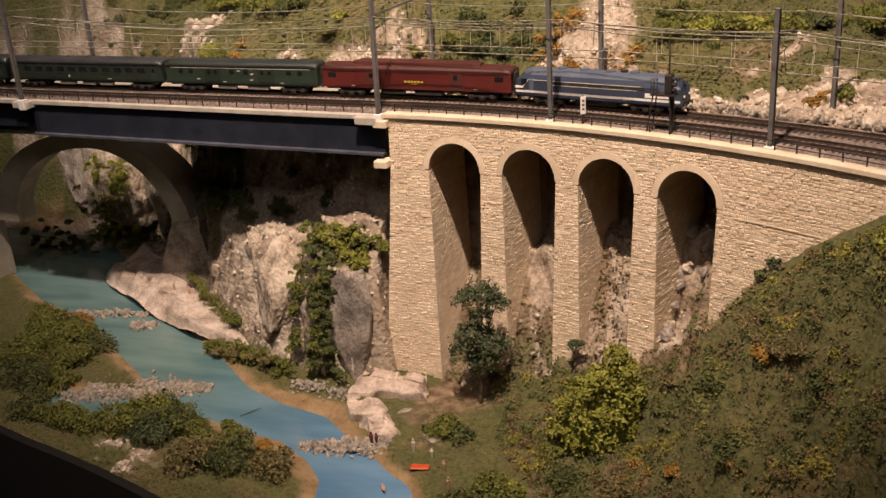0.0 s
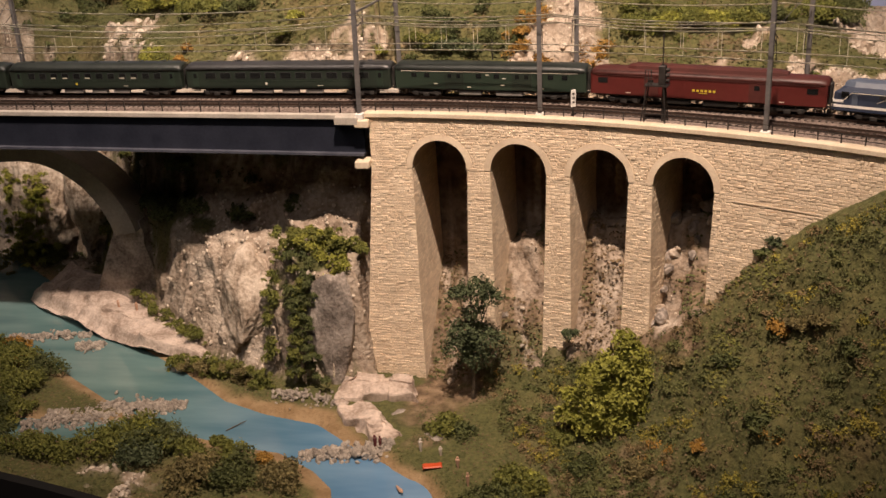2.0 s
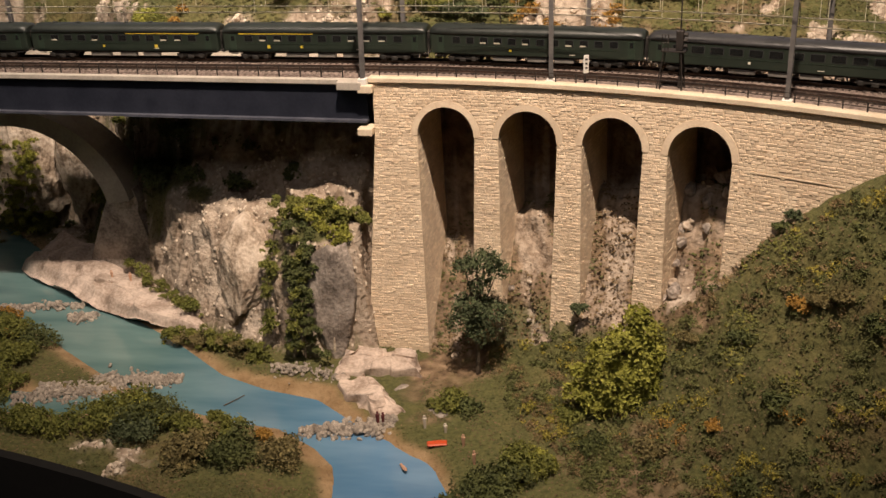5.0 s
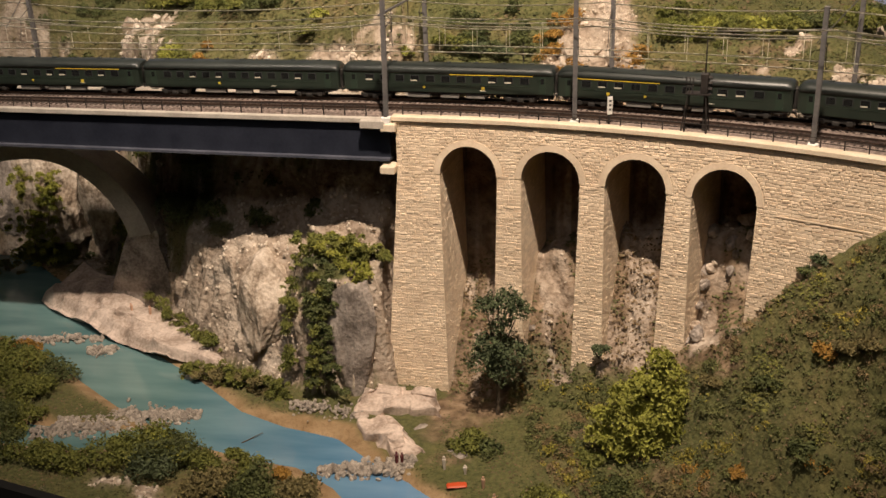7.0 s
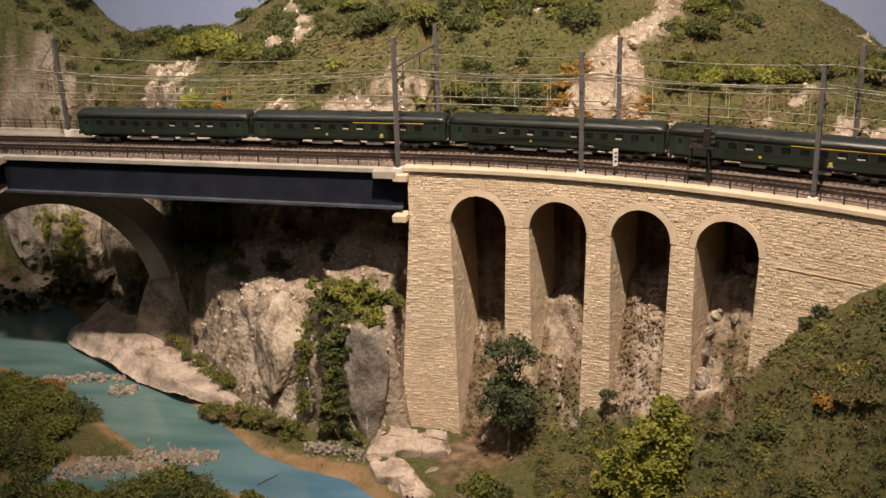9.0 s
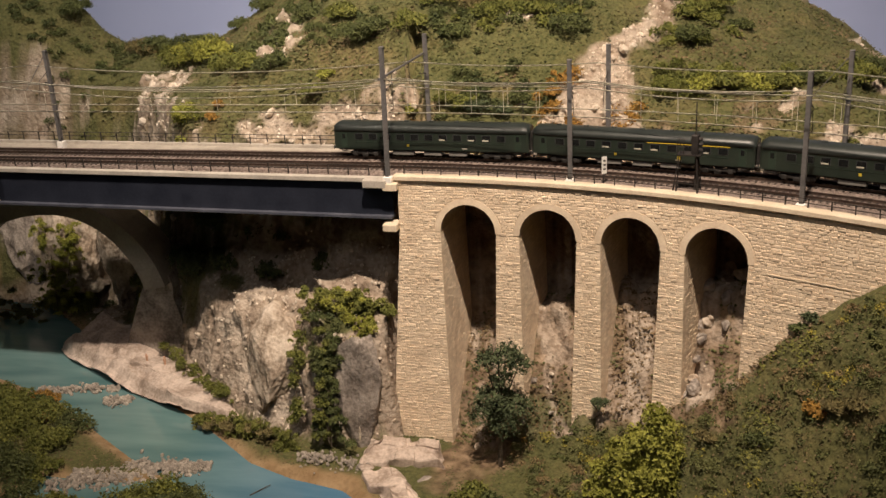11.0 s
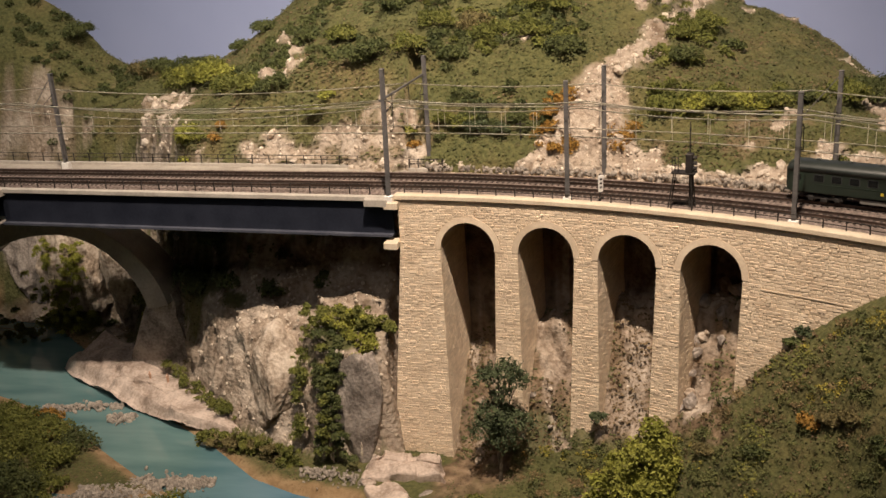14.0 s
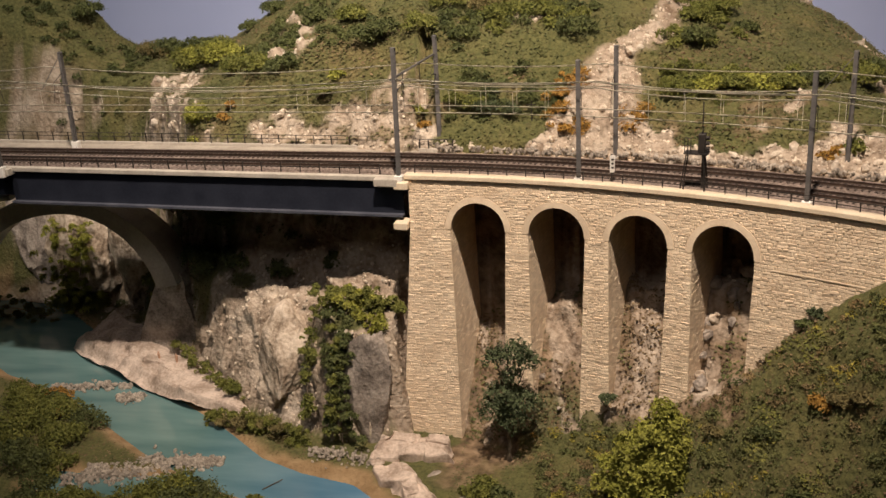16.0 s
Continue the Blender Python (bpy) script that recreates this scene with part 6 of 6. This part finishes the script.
TURF_OLIVE = leaf("turf_olive", (0.070, 0.066, 0.021), (0.13, 0.114, 0.040), 0.13)
TURF_BROWN = leaf("turf_brown", (0.11, 0.075, 0.035), (0.20, 0.14, 0.07), 0.13)
TURF_BRIGHT = leaf("turf_bright", (0.12, 0.13, 0.02), (0.21, 0.20, 0.04), 0.13)
P1 = lambda x, y, z: noise.noise(Vector((x * 13, y * 13, z * 9)))
turf("turf", "green turf crumbs on the foreground slope", TURF_GREEN, lambda x, y, z, k, s: near(x, y) and z > 0.109 and k < 0.5 and s < 0.5 and P1(x, y, z) > -0.10, 62000, 0.0014, 1)
turf("turf", "brownish turf crumbs on the foreground slope", TURF_BROWN, lambda x, y, z, k, s: near(x, y) and z > 0.109 and k < 0.6 and s < 0.6 and P1(x, y, z) < 0.12, 30000, 0.0013, 2)
turf("turf", "olive turf crumbs on the foreground slope", TURF_OLIVE, lambda x, y, z, k, s: near(x, y) and z > 0.115 and k < 0.5 and s < 0.5, 40000, 0.0014, 3)
turf("turf", "bright yellow-green turf on the slope's crest", TURF_BRIGHT, lambda x, y, z, k, s: x > 0.42 and near(x, y) and y < -0.1 and P1(x * 1.6, y, z + 4) > 0.12, 12000, 0.0015, 4)
turf("turf", "green turf on the mountainside", TURF_GREEN, lambda x, y, z, k, s: behind(x, y) and k < 0.4 and P1(x, y, z) > -0.05, 46000, 0.0019, 5)
turf("turf", "olive turf on the mountainside", TURF_OLIVE, lambda x, y, z, k, s: behind(x, y) and k < 0.5 and P1(x, y, z) < 0.25, 46000, 0.0019, 6)
turf("turf", "brown dry turf on the mountainside", TURF_BROWN, lambda x, y, z, k, s: behind(x, y) and k < 0.7 and P1(x * 0.8, y, z + 3) > 0.15, 12000, 0.0022, 7)
turf("turf", "green tufts between the rocks of the gorge", TURF_GREEN, lambda x, y, z, k, s: not near(x, y) and not behind(x, y) and z < 0.36 and k < 0.4, 6000, 0.0020, 8)
turf("turf", "brown earth crumbs under the arches", TURF_BROWN, lambda x, y, z, k, s: x > 0.05 and not near(x, y) and z < 0.38 and P1(x, y, z) < 0.05, 7000, 0.0018, 9)


# ---------------------------------------------------------------- small things on the river bank
FIG_SKIN = material("figurine_skin", (0.50, 0.30, 0.20), (0.58, 0.36, 0.25), 90, 0.6, 0, 0)
FIG_DARK = material("figurine_dark_red", (0.10, 0.02, 0.02), (0.15, 0.03, 0.03), 90, 0.6, 0, 0)
FIG_PALE = material("figurine_pale", (0.62, 0.55, 0.46), (0.70, 0.63, 0.54), 90, 0.6, 0, 0)
ORANGE = material("orange_vinyl", (0.55, 0.07, 0.02), (0.62, 0.10, 0.03), 60, 0.4, 0, 0)


def figurine(x, y, z, mat, label, lying=False, turn=0, h=0.019):
    """A tiny painted model figure, one plain shape."""
    bm = bmesh.new()
    prof = [(0.0013, 0.0), (0.0016, 0.004), (0.0021, 0.0085), (0.0024, 0.0120), (0.0026, 0.0145), (0.0010, 0.0157), (0.0015, 0.0168), (0.0016, 0.0180), (0.0009, 0.0190)]
    loft(bm, [[(r * math.cos(a * 0.785), r * 0.7 * math.sin(a * 0.785), q * h / 0.019) for a in range(8)] for r, q in prof])
    ob = part("figurine", bm, mat)
    ob.matrix_basis = pose(x, y, z + (0.0015 if lying else 0), 80 if lying else 0, 0, turn)
    return tagged(ob, label, "figurine", "model figures")


figurine(0.103, -0.181, height(0.103, -0.181)[0] - 0.0005, FIG_PALE, "tiny pale model figure standing on the bank")
figurine(0.128, -0.186, height(0.128, -0.186)[0] - 0.0005, FIG_PALE, "tiny pale model figure seated on the bank", False, 20, 0.013)
figurine(0.152, -0.212, height(0.152, -0.212)[0] - 0.0005, FIG_SKIN, "tiny tanned model figure standing on the bank", False, 0, 0.016)
figurine(0.168, -0.245, height(0.168, -0.245)[0] - 0.0005, FIG_SKIN, "tiny tanned model figure near the bushes", False, 40)
figurine(0.046, -0.176, 0.1115, FIG_DARK, "tiny dark red model figure on the stones")
figurine(0.052, -0.174, 0.1115, FIG_DARK, "tiny dark red model figure on the stones", False, 60, 0.017)
figurine(0.085, -0.243, WATER_Z, FIG_SKIN, "tiny model figure floating in the river", True, 30)
figurine(-0.435, 0.150, 0.138, FIG_SKIN, "tiny tanned model figure on the rock slab", False, 0, 0.014)
figurine(-0.400, 0.140, 0.138, FIG_SKIN, "tiny tanned model figure on the rock slab", False, 30, 0.016)
mat_ob = part("air_mattress", box(bmesh.new(), (-0.0115, -0.005, 0), (0.0115, 0.005, 0.0028), 0.0012), ORANGE)
mat_ob.matrix_basis = pose(0.122, -0.213, height(0.122, -0.213)[0] + 0.001, 0, 0, 12)
tagged(mat_ob, "bright orange-red air mattress on the sandy bank", "air mattress")
stick = part("branch", tube(bmesh.new(), (-0.158, -0.140, 0.1055), (-0.138, -0.118, 0.108), 0.0008, 0.0005, 5), TRUNK)
tagged(stick, "thin dark branch lying in the river", "branch")


# ---------------------------------------------------------------- stonework of the viaduct, last
def stonework():
    rng = random.Random(77)
    course = 0.0038
    rows = []
    z = 0.086
    while z < WALL_TOP - 0.001:
        h = course * rng.uniform(0.85, 1.2)
        rows.append((z, min(z + h, WALL_TOP - 0.0006)))
        z += h
    cells = []
    low = (0.088, 0.10, 0.13, 0.18, 0.22)
    for za, zb in rows:
        zm = (za + zb) / 2
        spans = []
        if zm < SPRING_Z:
            for i in range(5):
                if zm > low[i]:
                    g = 0.020 * (SPRING_Z - zm)
                    ga = 0.08 * (SPRING_Z - zm) if i == 0 else g
                    spans.append((EDGES[2 * i] - ga, (EDGES[2 * i + 1] + g) if i < 4 else 0.78))
        else:
            at = EDGES[0]
            for c in ARCH_S:
                q = (ARCH_R + 0.0078) ** 2 - (zm - SPRING_Z) ** 2
                if q > 0:
                    spans.append((at, c - math.sqrt(q)))
                    at = c + math.sqrt(q)
            spans.append((at, 0.78))
        for a, b in spans:
            s = a
            while s < b - 0.002:
                e = min(b, s + rng.choice((0.0035, 0.0048, 0.006, 0.0075, 0.010)) * rng.uniform(0.85, 1.15))
                if b - e < 0.003:
                    e = b
                cells.append((s, e, za, zb))
                s = e
    def block(s, e, za, zb, out):
        gap, ins = 0.00010, 0.00050
        def at(ss, zz, o):
            return Vector((*line("wall", ss, batter(zz) + o)[0], zz))
        tilt = [out * rng.uniform(0.5, 1.4) for _ in range(4)]
        back = [at(s + gap, za + gap, 0.0004), at(e - gap, za + gap, 0.0004), at(e - gap, zb - gap, 0.0004), at(s + gap, zb - gap, 0.0004)]
        front = [at(s + gap + ins, za + gap + ins, -tilt[0]), at(e - gap - ins, za + gap + ins, -tilt[1]), at(e - gap - ins, zb - gap - ins, -tilt[2]), at(s + gap + ins, zb - gap - ins, -tilt[3])]
        return back + front
    FACES = ((4, 5, 6, 7), (0, 1, 5, 4), (1, 2, 6, 5), (2, 3, 7, 6), (3, 0, 4, 7))
    verts, faces = [], []
    singles = 0
    for s, e, za, zb in cells:
        v = block(s, e, za, zb, rng.uniform(0.00035, 0.0011))
        if singles < 300 and s < 0.08 and za > 0.29:
            me = bpy.data.meshes.new("stone")
            me.from_pydata([tuple(p) for p in v], [], FACES)
            me.materials.append(STONE)
            ob = new("stone", me)
            ob.parent = VIADUCT
            singles += 1
        else:
            o = len(verts)
            verts += [tuple(p) for p in v]
            faces += [tuple(i + o for i in f) for f in FACES]
    # the faces of the piers that look along the track
    for i in range(4):
        for za, zb in rows:
            if zb > SPRING_Z - 0.0002 or za < low[i]:
                continue
            o = batter(za) + 0.0015
            while o < 0.130:
                w = rng.uniform(0.0055, 0.0125)
                q = min(0.132, o + w)
                out = rng.uniform(0.0001, 0.0005)
                v = []
                for d, ins in ((-0.0003, 0.0002), (out, 0.0007)):
                    for oo, zz in ((o + ins, za + ins), (q - ins, za + ins), (q - ins, zb - ins), (o + ins, zb - ins)):
                        v.append((*line("wall", EDGES[2 * i + 1] + 0.020 * (SPRING_Z - zz) + d, oo)[0], zz))
                k = len(verts)
                verts += v
                faces += [tuple(j + k for j in f) for f in FACES]
                o = q
    me = bpy.data.meshes.new("stonework")
    me.from_pydata(verts, [], faces)
    me.materials.append(STONE)
    ob = tagged(new("stonework", me), "rough cream stone courses", kind="stuff")
    ob.parent = VIADUCT


stonework()


motions()
